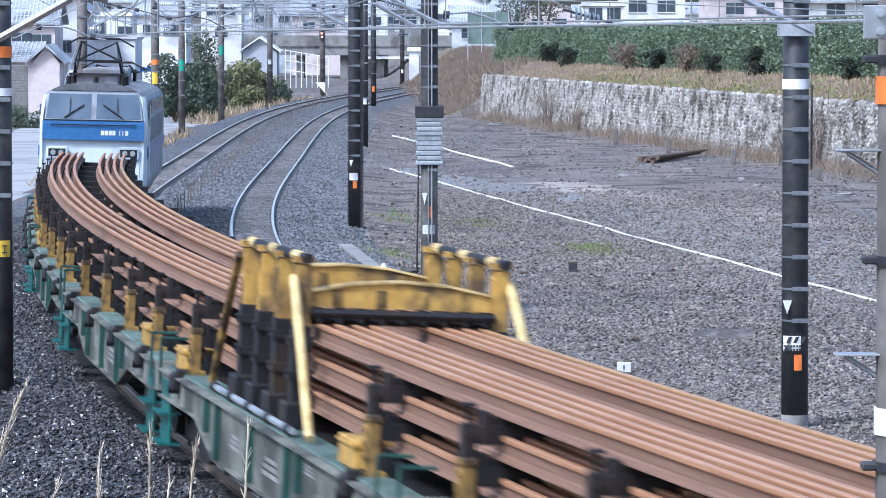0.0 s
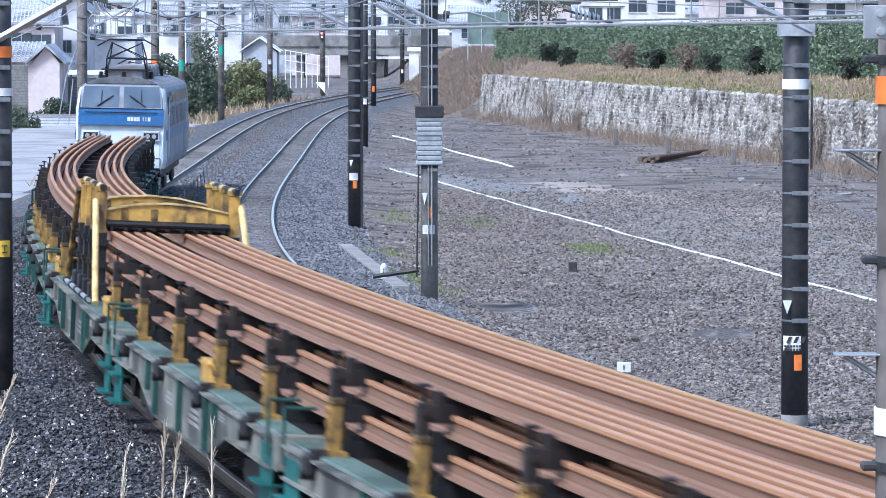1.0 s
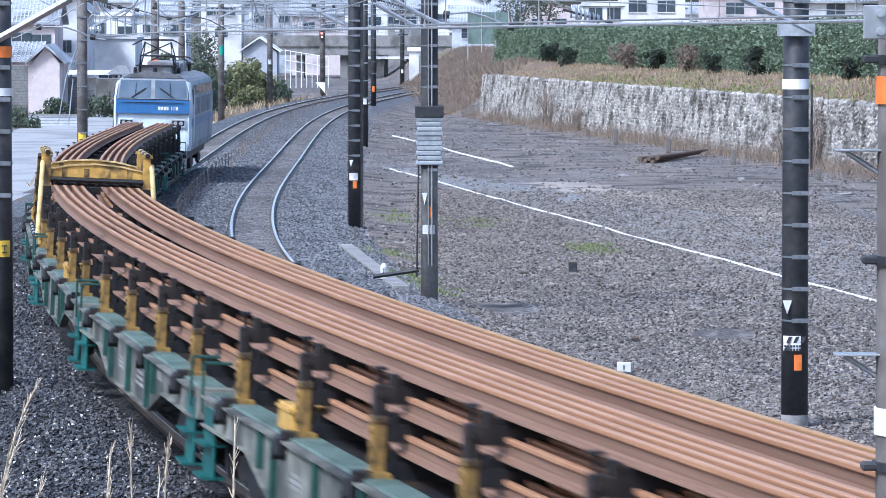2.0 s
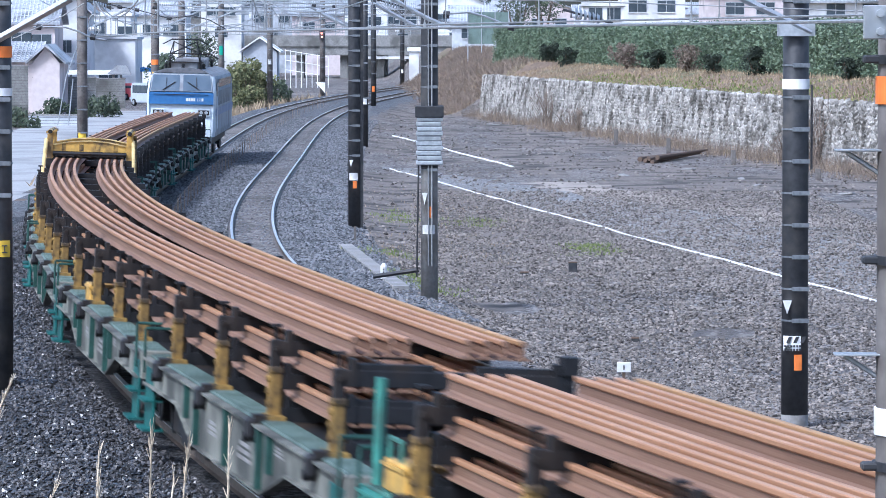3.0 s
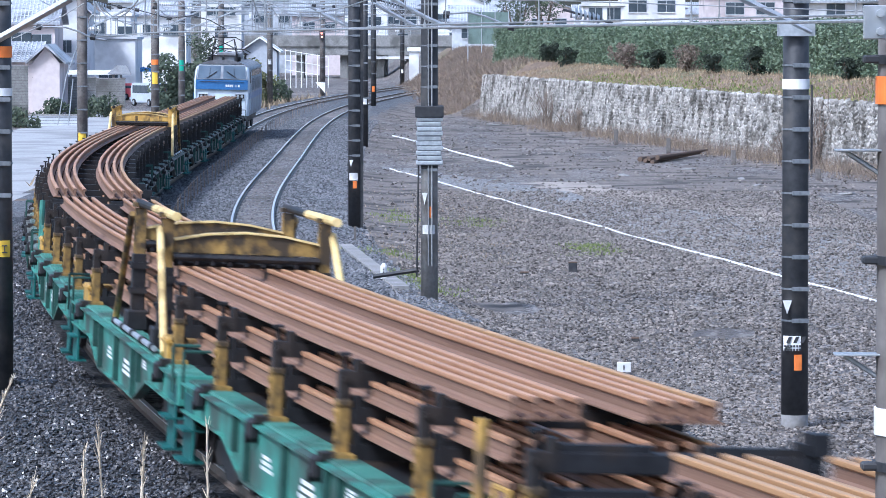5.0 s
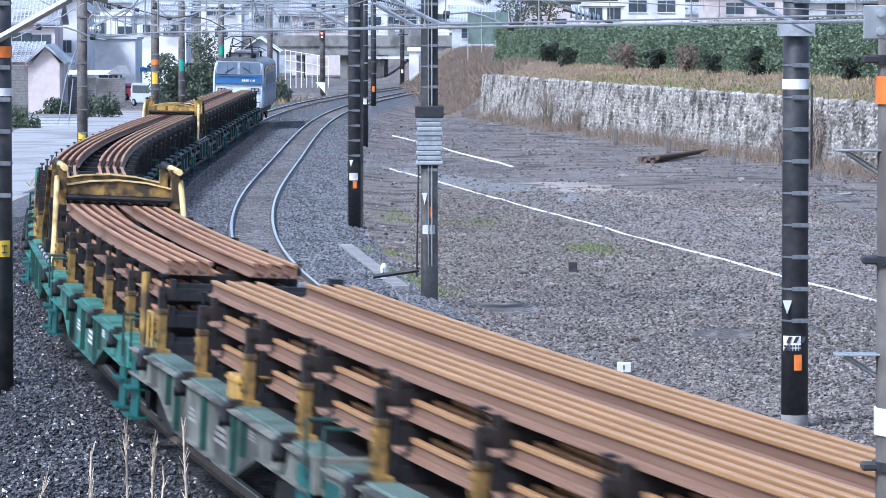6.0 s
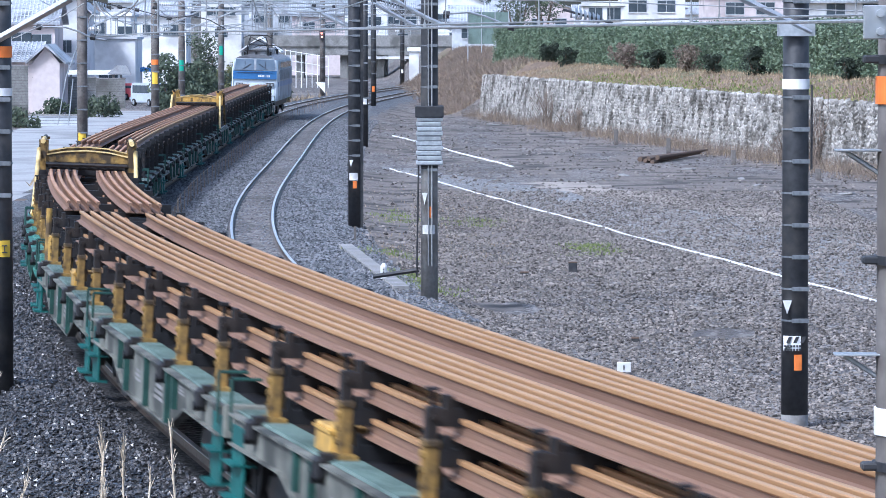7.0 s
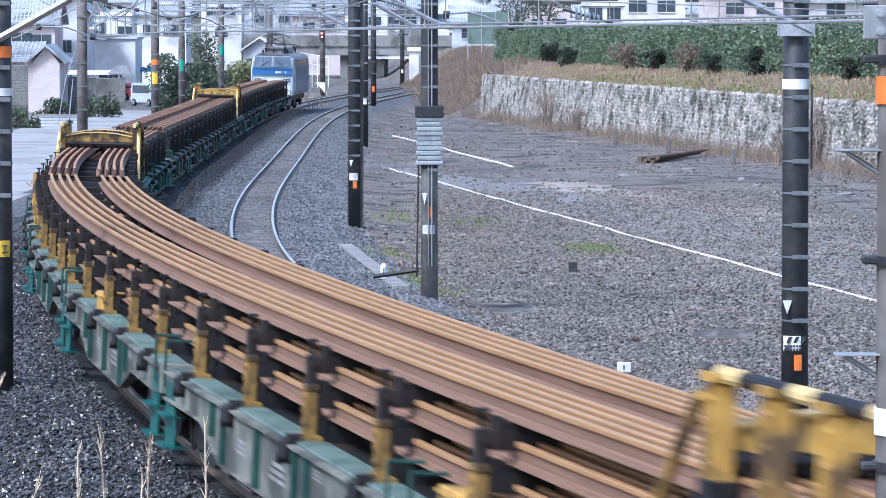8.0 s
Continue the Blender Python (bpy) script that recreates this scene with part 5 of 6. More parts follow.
# signal with red lamps, and the white board at the far curve
sg = thing("signal_post", "far signal head with two lit red lamps on a pole", "signal", "", Matrix.Translation(spot(570, 62, 20) + Vector((0, -0.35, 0))))
part("signal_head", bx(-0.22, 0.22, -0.06, 0.12, -0.45, 0.5, 0.03), "pole", sg)
for z in (0.12, -0.18):
    bm = bmesh.new()
    bmesh.ops.create_uvsphere(bm, u_segments=12, v_segments=8, radius=0.09, matrix=Matrix.Translation((0, -0.08, z)))
    part("lamp", bm, lamp_mat, sg, "red signal lamp")
part("signal_mount", bx(-0.05, 0.05, 0.1, 0.4, -0.1, 0.1), "pole", sg)
bd = thing("marker_board", "white triangular board standing beside the far track", "sign board", "", Matrix.Translation(spot(567, 163, 20.5)))
part("board", prism([(-0.45, 0.88), (0.42, 0.82), (0.42, -0.1)], "y", -0.03, 0.03), "white", bd)
part("leg", bx(0.3, 0.4, 0.03, 0.1, -0.5, 0.8), "pole", bd)


# ---- overhead wires ----
def wire_z(y):
    return float(np.interp(y, [0, 40, 108, 200, 450], [5.32, 5.24, 5.08, 5.06, 5.05]))


def overhead():
    for side, name in ((0, "contact_line"), (SPACING, "contact_line")):
        o = thing(name, "overhead contact wire and catenary with droppers above the track", "overhead line", "overhead lines")
        spans = [-60, 20, 60, 110, 154, 205, 247, 290, 336, 380, 450]
        bm3, lows, highs = bmesh.new(), [], []
        for y0, y1 in zip(spans, spans[1:]):
            def cw(y):
                f = (y - y0) / (y1 - y0)
                xa, xb = line_x(y0) + side, line_x(y1) + side
                zz = wire_z(y) + (0.12 if side else 0)
                return Vector((xa + (xb - xa) * f, y, zz)), Vector((xa + (xb - xa) * f, y, zz + 0.35 + 0.6 * (2 * f - 1) ** 2))
            k = np.linspace(y0, y1, 9)
            for a, b in zip(k, k[1:]):
                lows.append(cw(a)[0])
                highs.append(cw(a)[1])
                add_rod(bm3, cw(a)[0], cw(a)[1], 0.006 if a < 60 else 0.01, 4)
                if a < 120:
                    c = cw(a)[0]
                    add_box(bm3, c.x - 0.012, c.x + 0.012, c.y - 0.02, c.y + 0.02, c.z, c.z + 0.05)
        part("contact_wire", add_tube(bmesh.new(), lows, 0.012), "wire", o)
        part("messenger_wire", add_tube(bmesh.new(), highs, 0.012), "wire", o)
        tagged(part("dropper", bm3, "wire", o), "", "", "", "stuff")


overhead()


def feeder_wires():
    o = thing("feeder_wires", "bundle of dark feeder wires strung between the line poles", "overhead line")
    for off, z, r in ((-2.9, 7.4, 0.014), (-2.3, 7.9, 0.012), (6.6, 6.9, 0.014), (7.4, 7.5, 0.012), (-3.4, 6.5, 0.012)):
        bm = bmesh.new()
        k = np.linspace(90, 450, 40)
        path = []
        for a, b in zip(k, k[1:]):
            sag = lambda y: -0.5 * (1 - (2 * ((y / 45) % 1) - 1) ** 2)
            path.append((line_x(a) + off, a, z + sag(a)))
        part("wire", add_tube(bm, path, r, 4), "wire", o)


feeder_wires()


def crossing_wires():
    """Bracket arms, stay wires and insulators that hang across the top of the view."""
    def run_of(name, label, pts, s, r, m, beads=()):
        t = thing(name, label, "overhead gear", "overhead gear")
        bm = bmesh.new()
        add_tube(bm, [spot(u, v, s) for u, v in pts], r)
        part("wire", bm, m, t)
        if beads:
            for u, v in beads:
                c = spot(u, v, s)
                part("insulator", rod(c + Vector((-0.06, 0, 0.01)), c + Vector((0.06, 0, -0.01)), r * 3.2, 8), "pole", t)
    run_of("registration_arm", "curved galvanised registration arm of the overhead line", [(60, 48), (90, 48), (118, 49), (140, 56), (160, 66), (190, 72)], 75, 0.022, "zinc", [(70, 48), (165, 66)])
    run_of("stay_wire", "dark stay wire with insulator beads", [(150, -4), (210, 12), (245, 18), (300, 33), (340, 28), (372, 36), (400, 52)], 70, 0.014, "pole", [(213, 13), (243, 18), (275, 14), (300, 33)])
    run_of("registration_arm", "curved galvanised registration arm of the overhead line", [(380, 48), (420, 42), (450, 46), (475, 52), (505, 60)], 60, 0.022, "zinc", [(388, 52)])
    run_of("stay_wire", "pale sagging stay wire with insulators", [(500, -4), (520, 4), (560, 10), (600, 12), (660, 8), (700, 2)], 60, 0.014, "zinc", [(556, 10), (592, 12), (636, 10)])
    run_of("registration_arm", "curved galvanised registration arm of the overhead line", [(785, 26), (800, 24), (830, 22), (860, 30), (890, 42), (915, 49)], 95, 0.022, "zinc", [(790, 26), (905, 48)])
    run_of("strut_arm", "galvanised steel strut of the overhead gear", [(690, -4), (755, 32), (800, 52)], 90, 0.045, "zinc")
    run_of("strut_arm", "galvanised steel strut of the overhead gear", [(560, 20), (625, 52)], 62, 0.05, "zinc")
    run_of("strut_arm", "galvanised steel strut of the overhead gear", [(665, 8), (740, 50)], 84, 0.045, "zinc")
    run_of("stay_wire", "thin pale feeder wire across the line", [(-10, 78), (30, 66), (110, 30), (150, 6)], 90, 0.01, "wire")
    run_of("stay_wire", "thin pale feeder wire across the line", [(760, -2), (1000, 2), (1300, 12), (1560, 22)], 150, 0.008, "wire")
    for u, v, s, a, b in ((168, 44, 70, 0.15, 0.27), (503, 40, 62, 0.16, 0.3)):
        t = thing("wire_loop", "looped jumper wire hanging from the catenary", "overhead gear", "overhead gear")
        bm = bmesh.new()
        c = spot(u, v, s)
        k = np.linspace(0, 6.283, 16)
        add_tube(bm, [c + Vector((a * math.cos(p), 0, b * math.sin(p))) for p in k], 0.012, 5)
        add_rod(bm, c + Vector((0, 0, b)), c + Vector((0, 0, b + 0.8)), 0.012, 5)
        part("loop", bm, "wire", t)
    for u, v, s in ((178, 6, 60), (695, 4, 70), (1040, 24, 110)):
        t = thing("insulator_string", "brown disc insulator string on the overhead line", "insulator", "insulators")
        bm = bmesh.new()
        c = spot(u, v, s)
        for j in range(6):
            add_rod(bm, c + Vector((0.07 * j - 0.2, 0, -0.02 * j)), c + Vector((0.07 * j - 0.16, 0, -0.02 * j)), 0.1, 10, 0.06)
        part("discs", bm, "zinc", t)
        part("pin", rod(c + Vector((-0.4, 0, 0.06)), c + Vector((0.4, 0, -0.16)), 0.02, 6), "pole", t)


crossing_wires()


# ---- things on the yard ----
def on_yard(u, v):
    s = (v - HORIZON) / (EYE_Z + 0.5)
    x, y = (u - 784) / s, FOCAL / s
    return Vector((x, y, ground_z(x, y)))


def ground_pipe(a, b, r, m, label):
    t = thing("ground_pipe", label, "pipe", "white pipes on the yard")
    bm = bmesh.new()
    p, q = on_yard(*a), on_yard(*b)
    n = 30
    pts = [p.lerp(q, k / n) + Vector((0.06 * noise.noise((k * 0.4, a[0], 0)), 0, 0)) for k in range(n + 1)]
    pts = [Vector((v.x, v.y, ground_z(v.x, v.y) + r * 0.6)) for v in pts]
    add_tube(bm, pts, r, 8)
    part("pipe", bm, m, t)


ground_pipe((690, 300), (1575, 542), 0.028, "white", "long thin white pipe lying across the gravel yard")
ground_pipe((695, 241), (908, 296), 0.04, "white", "thin white pipe lying across the gravel yard")


def trough():
    t = thing("cable_trough", "grey concrete cable trough lids beside the track", "cable trough")
    p, q = on_yard(612, 462), on_yard(712, 545)
    n = 24
    lid = mesh("lid", bx(-0.17, 0.17, -0.23, 0.23, -0.08, 0.045, 0.012), "concrete")
    yaw = math.atan2(q.y - p.y, q.x - p.x) - math.pi / 2
    L = (q - p).length
    k = int(L / 0.5)
    for j in range(k):
        v = p.lerp(q, j / k)
        o = part("lid", lid, None, t)
        o.matrix_world = Matrix.Translation((v.x, v.y, ground_z(v.x, v.y) + 0.05)) @ Matrix.Rotation(yaw, 4, "Z")


trough()


def small_things():
    v = on_yard(679, 527)
    t = thing("marker_post", "short white round-topped concrete marker post", "marker", "", Matrix.Translation(v))
    bm = rod((0, 0, 0), (0, 0, 0.32), 0.075, 14)
    add_rod(bm, (0, 0, 0.32), (0, 0, 0.39), 0.075, 14, 0.03)
    part("post", bm, "white", t)
    part("foot", rod((0, 0, -0.08), (0, 0, 0.05), 0.08, 14), "pole", t)
    bm = bmesh.new()
    for k in range(3):
        add_box(bm, -0.012, 0.012, -0.082, -0.07, 0.12 + k * 0.06, 0.155 + k * 0.06)
    part("mark", bm, "pole", t)
    v = on_yard(1105, 690)
    t = thing("marker_plate", "small white plate on a peg beside the track", "marker", "", Matrix.Translation(v))
    part("plate", bx(-0.11, 0.11, -0.02, 0.02, 0.12, 0.28, 0.005), "white", t)
    part("bar", bx(-0.01, 0.01, -0.026, -0.02, 0.16, 0.23), "pole", t)
    part("peg", bx(-0.025, 0.025, 0.0, 0.04, -0.1, 0.2), "bark", t)
    for u, vv, w, h in ((1014, 482, 0.1, 0.24), (928, 487, 0.1, 0.07), (1125, 608, 0.07, 0.08)):
        v = on_yard(u, vv)
        t = thing("stub_post", "short dark stub post standing in the gravel", "post", "stub posts", Matrix.Translation(v))
        part("stub", bx(-w, w, -w, w, -0.1, h, 0.015), "pole", t)
        part("cap", bx(-w * 1.05, w * 1.05, -w * 1.05, w * 1.05, h - 0.02, h + 0.01, 0.004), "bark", t)
    for u, vv, h in ((1090, 256, 0.8), (1183, 272, 0.75), (1298, 292, 0.65), (1448, 318, 0.45), (672, 236, 0.4), (628, 444, 0.36)):
        v = on_yard(u, vv)
        t = thing("wooden_post", "weathered wooden post standing on the yard", "post", "wooden posts", Matrix.Translation(v))
        part("shaft", bx(-0.1, 0.1, -0.1, 0.1, -0.1, h, 0.02) if u > 1000 else bx(-0.03, 0.03, -0.03, 0.03, -0.1, h), "pole_brown", t)
        part("top", bx(-0.09, 0.09, -0.09, 0.09, h, h + 0.03) if u > 1000 else bx(-0.025, 0.025, -0.025, 0.025, h, h + 0.02), "brush", t)
    # driftwood and rubble near the wall
    a, b = on_yard(1145, 288), on_yard(1245, 274)
    t = thing("log_pile", "heap of dark weathered logs lying before the wall", "log")
    for k in range(6):
        o = Vector((rng.normal(0, 0.25), rng.normal(0, 0.5), 0.07 + 0.035 * k))
        part("log", rod(a + o, a.lerp(b, rng.uniform(0.6, 1)) + o + Vector((0, 0, rng.uniform(0, 0.14))), rng.uniform(0.06, 0.13), 8, 0.05), "bark", t)
    for u, vv in ((1312, 318), (1220, 300), (873, 222), (1340, 330), (1105, 312), (1500, 345)):
        v = on_yard(u, vv)
        t = thing("concrete_scrap", "pale broken concrete slab lying on the gravel", "rubble", "concrete scraps", Matrix.Translation(v) @ pose(0, 0, 0.03, rng.uniform(-6, 6), rng.uniform(-6, 6), rng.uniform(0, 180)))
        part("slab", bx(-0.28, 0.28, -0.12, 0.12, -0.03, 0.04, 0.015), "concrete", t)
        part("chip", bx(0.31, 0.42, -0.06, 0.05, -0.04, 0.02, 0.01), "concrete", t)


small_things()


# ---- houses, road side and distance ----
def house(label, u0, u1, v_eave, s, depth, wall, roof="tile", ridge=1.6, base=-1.0, gable_x=False, wins=((0.2, 0.5), (0.7, 0.5)), flat=False, name="house"):
    d = FOCAL / s
    x0, x1 = (u0 - 784) / s, (u1 - 784) / s
    top = EYE_Z - (v_eave - HORIZON) / s - base
    h = thing(name, label, "house" if name == "house" else "building", "", Matrix.Translation((x0, d, base)))
    w = x1 - x0
    part("wall", bx(0, w, 0, depth, -0.5, top), wall, h)
    if flat:
        r = part("roof", bx(-0.15, w + 0.15, -0.15, depth + 0.15, top, top + 0.25, 0.03), "wall_grey", h)
        part("parapet", bx(-0.2, w + 0.2, -0.2, -0.1, top + 0.05, top + 0.5), wall, r)
    else:
        e = 0.5
        if gable_x:
            a = [(-e, top - 0.1), (w / 2, top + ridge), (w + e, top - 0.1), (w + e, top + 0.08), (w / 2, top + ridge + 0.2), (-e, top + 0.08)]
            r = part("roof", prism(a, "y", -e, depth + e), roof, h)
            part("gable", prism([(0, top), (w, top), (w / 2, top + ridge)], "y", 0.01, depth - 0.01), wall, h)
        else:
            a = [(-e, top - 0.1), (depth / 2, top + ridge), (depth + e, top - 0.1), (depth + e, top + 0.08), (depth / 2, top + ridge + 0.2), (-e, top + 0.08)]
            r = part("roof", prism(a, "x", -e, w + e), roof, h)
            part("gable", prism([(0, top), (depth, top), (depth / 2, top + ridge)], "x", 0.01, w - 0.01), wall, h)
            L = math.hypot(depth / 2 + e, ridge + 0.1)
            ang = math.degrees(math.atan2(ridge + 0.1, depth / 2 + e))
            bm = bmesh.new()
            for x in np.arange(-e, w + e, 0.33):
                add_box(bm, x, x + 0.1, 0, L, 0.0, 0.05, Matrix.Translation((0, -e, top + 0.09)) @ pose(0, 0, 0, ang, 0, 0))
            for k in np.arange(0.3, L, 0.45):
                add_box(bm, -e, w + e, k, k + 0.05, 0.0, 0.035, Matrix.Translation((0, -e, top + 0.09)) @ pose(0, 0, 0, ang, 0, 0))
            part("tile_ribbing", bm, "wall_grey", r)
    for fx, fz in wins:
        ww, hh = min(0.85, w * 0.16), 0.55
        f = part("window", bx(w * fx - ww - 0.06, w * fx + ww + 0.06, -0.04, 0.02, top * fz - hh - 0.06, top * fz + hh + 0.06), "zinc", h)
        part("pane", bx(w * fx - ww, w * fx - 0.03, -0.05, 0.0, top * fz - hh, top * fz + hh), "glass_dark", f)
        part("pane", bx(w * fx + 0.03, w * fx + ww, -0.05, 0.0, top * fz - hh, top * fz + hh), "glass_dark", f)
        part("sill", bx(w * fx - ww - 0.1, w * fx + ww + 0.1, -0.12, 0.0, top * fz - hh - 0.12, top * fz - hh - 0.06), "wall_white", f)
    return h


house("pink-rendered house with grey tiled gable roof beside the road", 58, 106, 112, 23.5, 7, "wall_pink", "tile", 1.25, -1.0, True, ())
house("low pink-rendered annexe with grey ribbed tile roof", -6, 62, 108, 22.8, 7, "wall_pink", "tile", 1.3, -1.0, False, ((0.3, 0.55),))
house("two-storey pale pink house with grey tiled roof", -20, 98, 42, 20, 8, "wall_pink", "tile", 2.4, -1.0, False, ((0.5, 0.8), (0.8, 0.78)))
house("tall plain white two-storey house beside the road", 98, 155, 24, 19.5, 8, "wall_white", "tile", 1.8, -1.0, True, ((0.35, 0.62),))
house("long white flat-roofed building with canopy", 104, 240, 70, 19, 9, "wall_white", "tile", 1, -1.0, False, ((0.2, 0.6), (0.65, 0.35)), True, "building")
house("white building with flat roof behind the canopy", 150, 232, 30, 17.5, 9, "wall_white", "tile", 1, -1.0, False, ((0.3, 0.85), (0.88, 0.8)), True, "building")
house("white house with low grey roof beyond the trees", 240, 330, 28, 15.5, 9, "wall_white", "tile", 1.6, -1.0, False, ((0.3, 0.8), (0.7, 0.8)))
house("grey low house behind the trees", 430, 490, 92, 15, 8, "wall_grey", "wall_white", 1.6, -1.0, True, ())


def canopy():
    c = thing("canopy", "grey porch roof and dark gate before the white building", "canopy")
    a, b = spot(105, 130, 20.2), spot(222, 124, 20.2)
    part("roof", bx(a.x, b.x, a.y - 2.5, a.y + 1.5, a.z - 0.05, a.z + 0.25, 0.03), "wall_grey", c)
    part("fascia", bx(a.x - 0.05, b.x + 0.05, a.y - 2.6, a.y - 2.5, a.z - 0.1, a.z + 0.32), "wall_white", c)
    for u in (130, 205, 218):
        p = spot(u, 130, 20.2)
        part("post", bx(p.x - 0.1, p.x + 0.1, p.y - 2.3, p.y - 2.1, -1.1, p.z), "block", c)
    p, q = spot(195, 0, 20.2), spot(238, 0, 20.2)
    part("dark_roof", prism([(p.x, 1.55), (p.x + 0.8, 2.3), (q.x - 0.4, 2.3), (q.x, 1.5)], "y", p.y - 3.2, p.y - 2.7), "tile", c)


canopy()


def block_wall(u0, u1, v, s, name="block_wall", m="block"):
    a, b = spot(u0, v, s), spot(u1, v, s)
    w = thing(name, "stained grey concrete block wall beside the road", "wall", "block walls")
    part("wall", bx(a.x, b.x, a.y, a.y + 0.2, -1.15, a.z), m, w)
    part("coping", bx(a.x - 0.03, b.x + 0.03, a.y - 0.04, a.y + 0.24, a.z, a.z + 0.09), "concrete", w)
    bm = bmesh.new()
    z = -0.9
    while z < a.z - 0.05:
        add_box(bm, a.x, b.x, a.y - 0.012, a.y, z, z + 0.015)
        z += 0.2
    part("course_lines", bm, "joint", w)


block_wall(58, 170, 138, 23, "block_wall")
block_wall(155, 222, 140, 21.5, "block_wall")
block_wall(48, 140, 205, 26.5, "block_wall", "wall_grey")
block_wall(-20, 50, 118, 24.5, "block_wall")


def guy_wires():
    g = thing("guy_wires", "pale sleeved guy wires staying the pole", "guy wire")
    for a, b in (((118, 135), (102, 222)), ((130, 140), (121, 222)), ((146, 60), (118, 135))):
        p, q = spot(*a, 38), spot(*b, 38)
        part("wire", rod(p, q, 0.03, 6), "zinc", g)


guy_wires()


def vehicle(label, u, v, s, paint, L=4.4, W=1.7, H=1.9, yaw=25):
    p = spot(u, v, s)
    c = thing("van" if H > 1.7 else "car", label, "van" if H > 1.7 else "car", "parked vehicles", Matrix.Translation((p.x, p.y, ground_z(p.x, p.y))) @ pose(0, 0, 0, 0, 0, yaw))
    out = [(-L / 2, 0.3), (-L / 2, 0.95), (-L / 2 + 0.25, 1.05), (-L / 2 + 0.75, H - 0.05), (-L / 2 + 1.1, H), (L / 2 - 0.25, H), (L / 2, H - 0.5), (L / 2, 0.3)]
    bm = prism([(y, z) for y, z in out], "x", -W / 2, W / 2)
    bmesh.ops.bevel(bm, geom=list(bm.edges), offset=0.05, segments=2, affect="EDGES")
    part("body", bm, paint, c)
    part("windscreen", prism([(-L / 2 + 0.28, 1.08), (-L / 2 + 0.7, H - 0.12), (-L / 2 + 0.66, H - 0.1), (-L / 2 + 0.22, 1.08)], "x", -W / 2 + 0.12, W / 2 - 0.12), "glass_dark", c)
    for x in (-W / 2, W / 2):
        part("side_window", bx(x - 0.012, x + 0.012, -L / 2 + 0.9, L / 2 - 0.4, 1.1, H - 0.2), "glass_dark", c)
        for y in (-L / 2 + 0.75, L / 2 - 0.75):
            w = part("wheel", rod((x - 0.1, y, 0.31), (x + 0.1, y, 0.31), 0.31, 18), "black", c)
            part("rim", rod((x - 0.11, y, 0.31), (x + 0.11, y, 0.31), 0.18, 12), "zinc", w)
    for x in (-W / 2 + 0.25, W / 2 - 0.25):
        part("headlight", bx(x - 0.16, x + 0.16, -L / 2 - 0.02, -L / 2 + 0.02, 0.72, 0.9, 0.01), "white", c)
    part("bumper", bx(-W / 2, W / 2, -L / 2 - 0.05, -L / 2 + 0.05, 0.3, 0.55, 0.03), "roof_grey", c)


vehicle("silver van parked beside the road", 268, 184, 21, "van", 4.4, 1.75, 1.95, 30)
vehicle("small red car parked behind the van", 248, 168, 19.3, "red", 3.6, 1.5, 1.55, 40)
sh = thing("carport", "bright blue sheet roof of an open carport", "carport", "", Matrix.Translation(spot(262, 122, 18.6)))
part("roof", bx(-1.3, 1.4, -2, 2, 0, 0.12), "blue_roof", sh)
part("eave", bx(-1.35, 1.45, -2.05, -2, -0.25, 0.15), "blue_roof", sh)
for x in (-1.2, 1.3):
    part("post", bx(x - 0.05, x + 0.05, -1.9, -1.8, -3.0, 0), "zinc", sh)

# trees, reeds and bushes on the left of the line
for u, s, r, h, m, n in ((310, 25.5, 1.6, 4.8, "bush_leaf", 5200), (345, 24.5, 1.6, 4.4, "bush_leaf", 5200), (372, 23.8, 1.2, 3.4, "bush_leaf", 3000), (405, 22.5, 1.3, 3.6, "olive_leaf", 2600),
                         (435, 22, 1.6, 4.1, "olive_leaf", 4200), (460, 21.5, 1.2, 3.2, "olive_leaf", 2400), (490, 21, 1.2, 2.4, "bush_leaf", 2000), (360, 18, 2.2, 6.5, "bush_leaf", 3000),
                         (100, 25.5, 1.5, 1.5, "bush_leaf", 1500), (185, 24, 1.6, 1.6, "bush_leaf", 1500), (40, 27, 1.2, 1.2, "bush_leaf", 800), (915, 17, 2.6, 8.0, "bush_leaf", 3000), (960, 16.5, 2.2, 8.5, "bush_leaf", 2600)):
    p = spot(u, 0, s)
    shrub("tree" if h > 3 else "bush", "dense dark evergreen tree beside the line" if m == "bush_leaf" else "olive-yellow reed clump and bush beside the line", (p.x, p.y), r, h, m, n, (0.12, 0.3), "tree" if h > 3 else "bush", "roadside bushes")
pts = [spot(rng.uniform(330, 560), 0, rng.uniform(20.5, 26)) for _ in range(260)]
tufts("trackside_straw", "dry pale grass on the bank beside the line", [(p.x, p.y, 0) for p in pts if p.x < line_x(p.y) - 2.6], (0.25, 0.8), 0.1, "straw", 22, 0.6)
pts = [spot(rng.uniform(20, 330), 0, rng.uniform(27, 44)) for _ in range(240)]
tufts("road_edge_straw", "dry pale grass between road and track", [(p.x, p.y, 0) for p in pts if -5.4 < p.x - line_x(p.y) < -2.4], (0.2, 0.6), 0.08, "straw", 22, 0.4)


def white_fence():
    f = thing("pipe_fence", "white pipe fence beside the far road", "fence")
    for k in range(9):
        p = spot(505 + k * 9.5, 150, 17)
        part("post", bx(p.x - 0.04, p.x + 0.04, p.y, p.y + 0.08, -0.6, 3.4 - 0.09 * k), "white", f)
    for z in (1.3, 2.3, 3.3):
        a, b = spot(505, 0, 17), spot(581, 0, 17)
        part("rail", rod((a.x, a.y, z), (b.x, b.y, z - 0.7), 0.04, 6), "white", f)


white_fence()


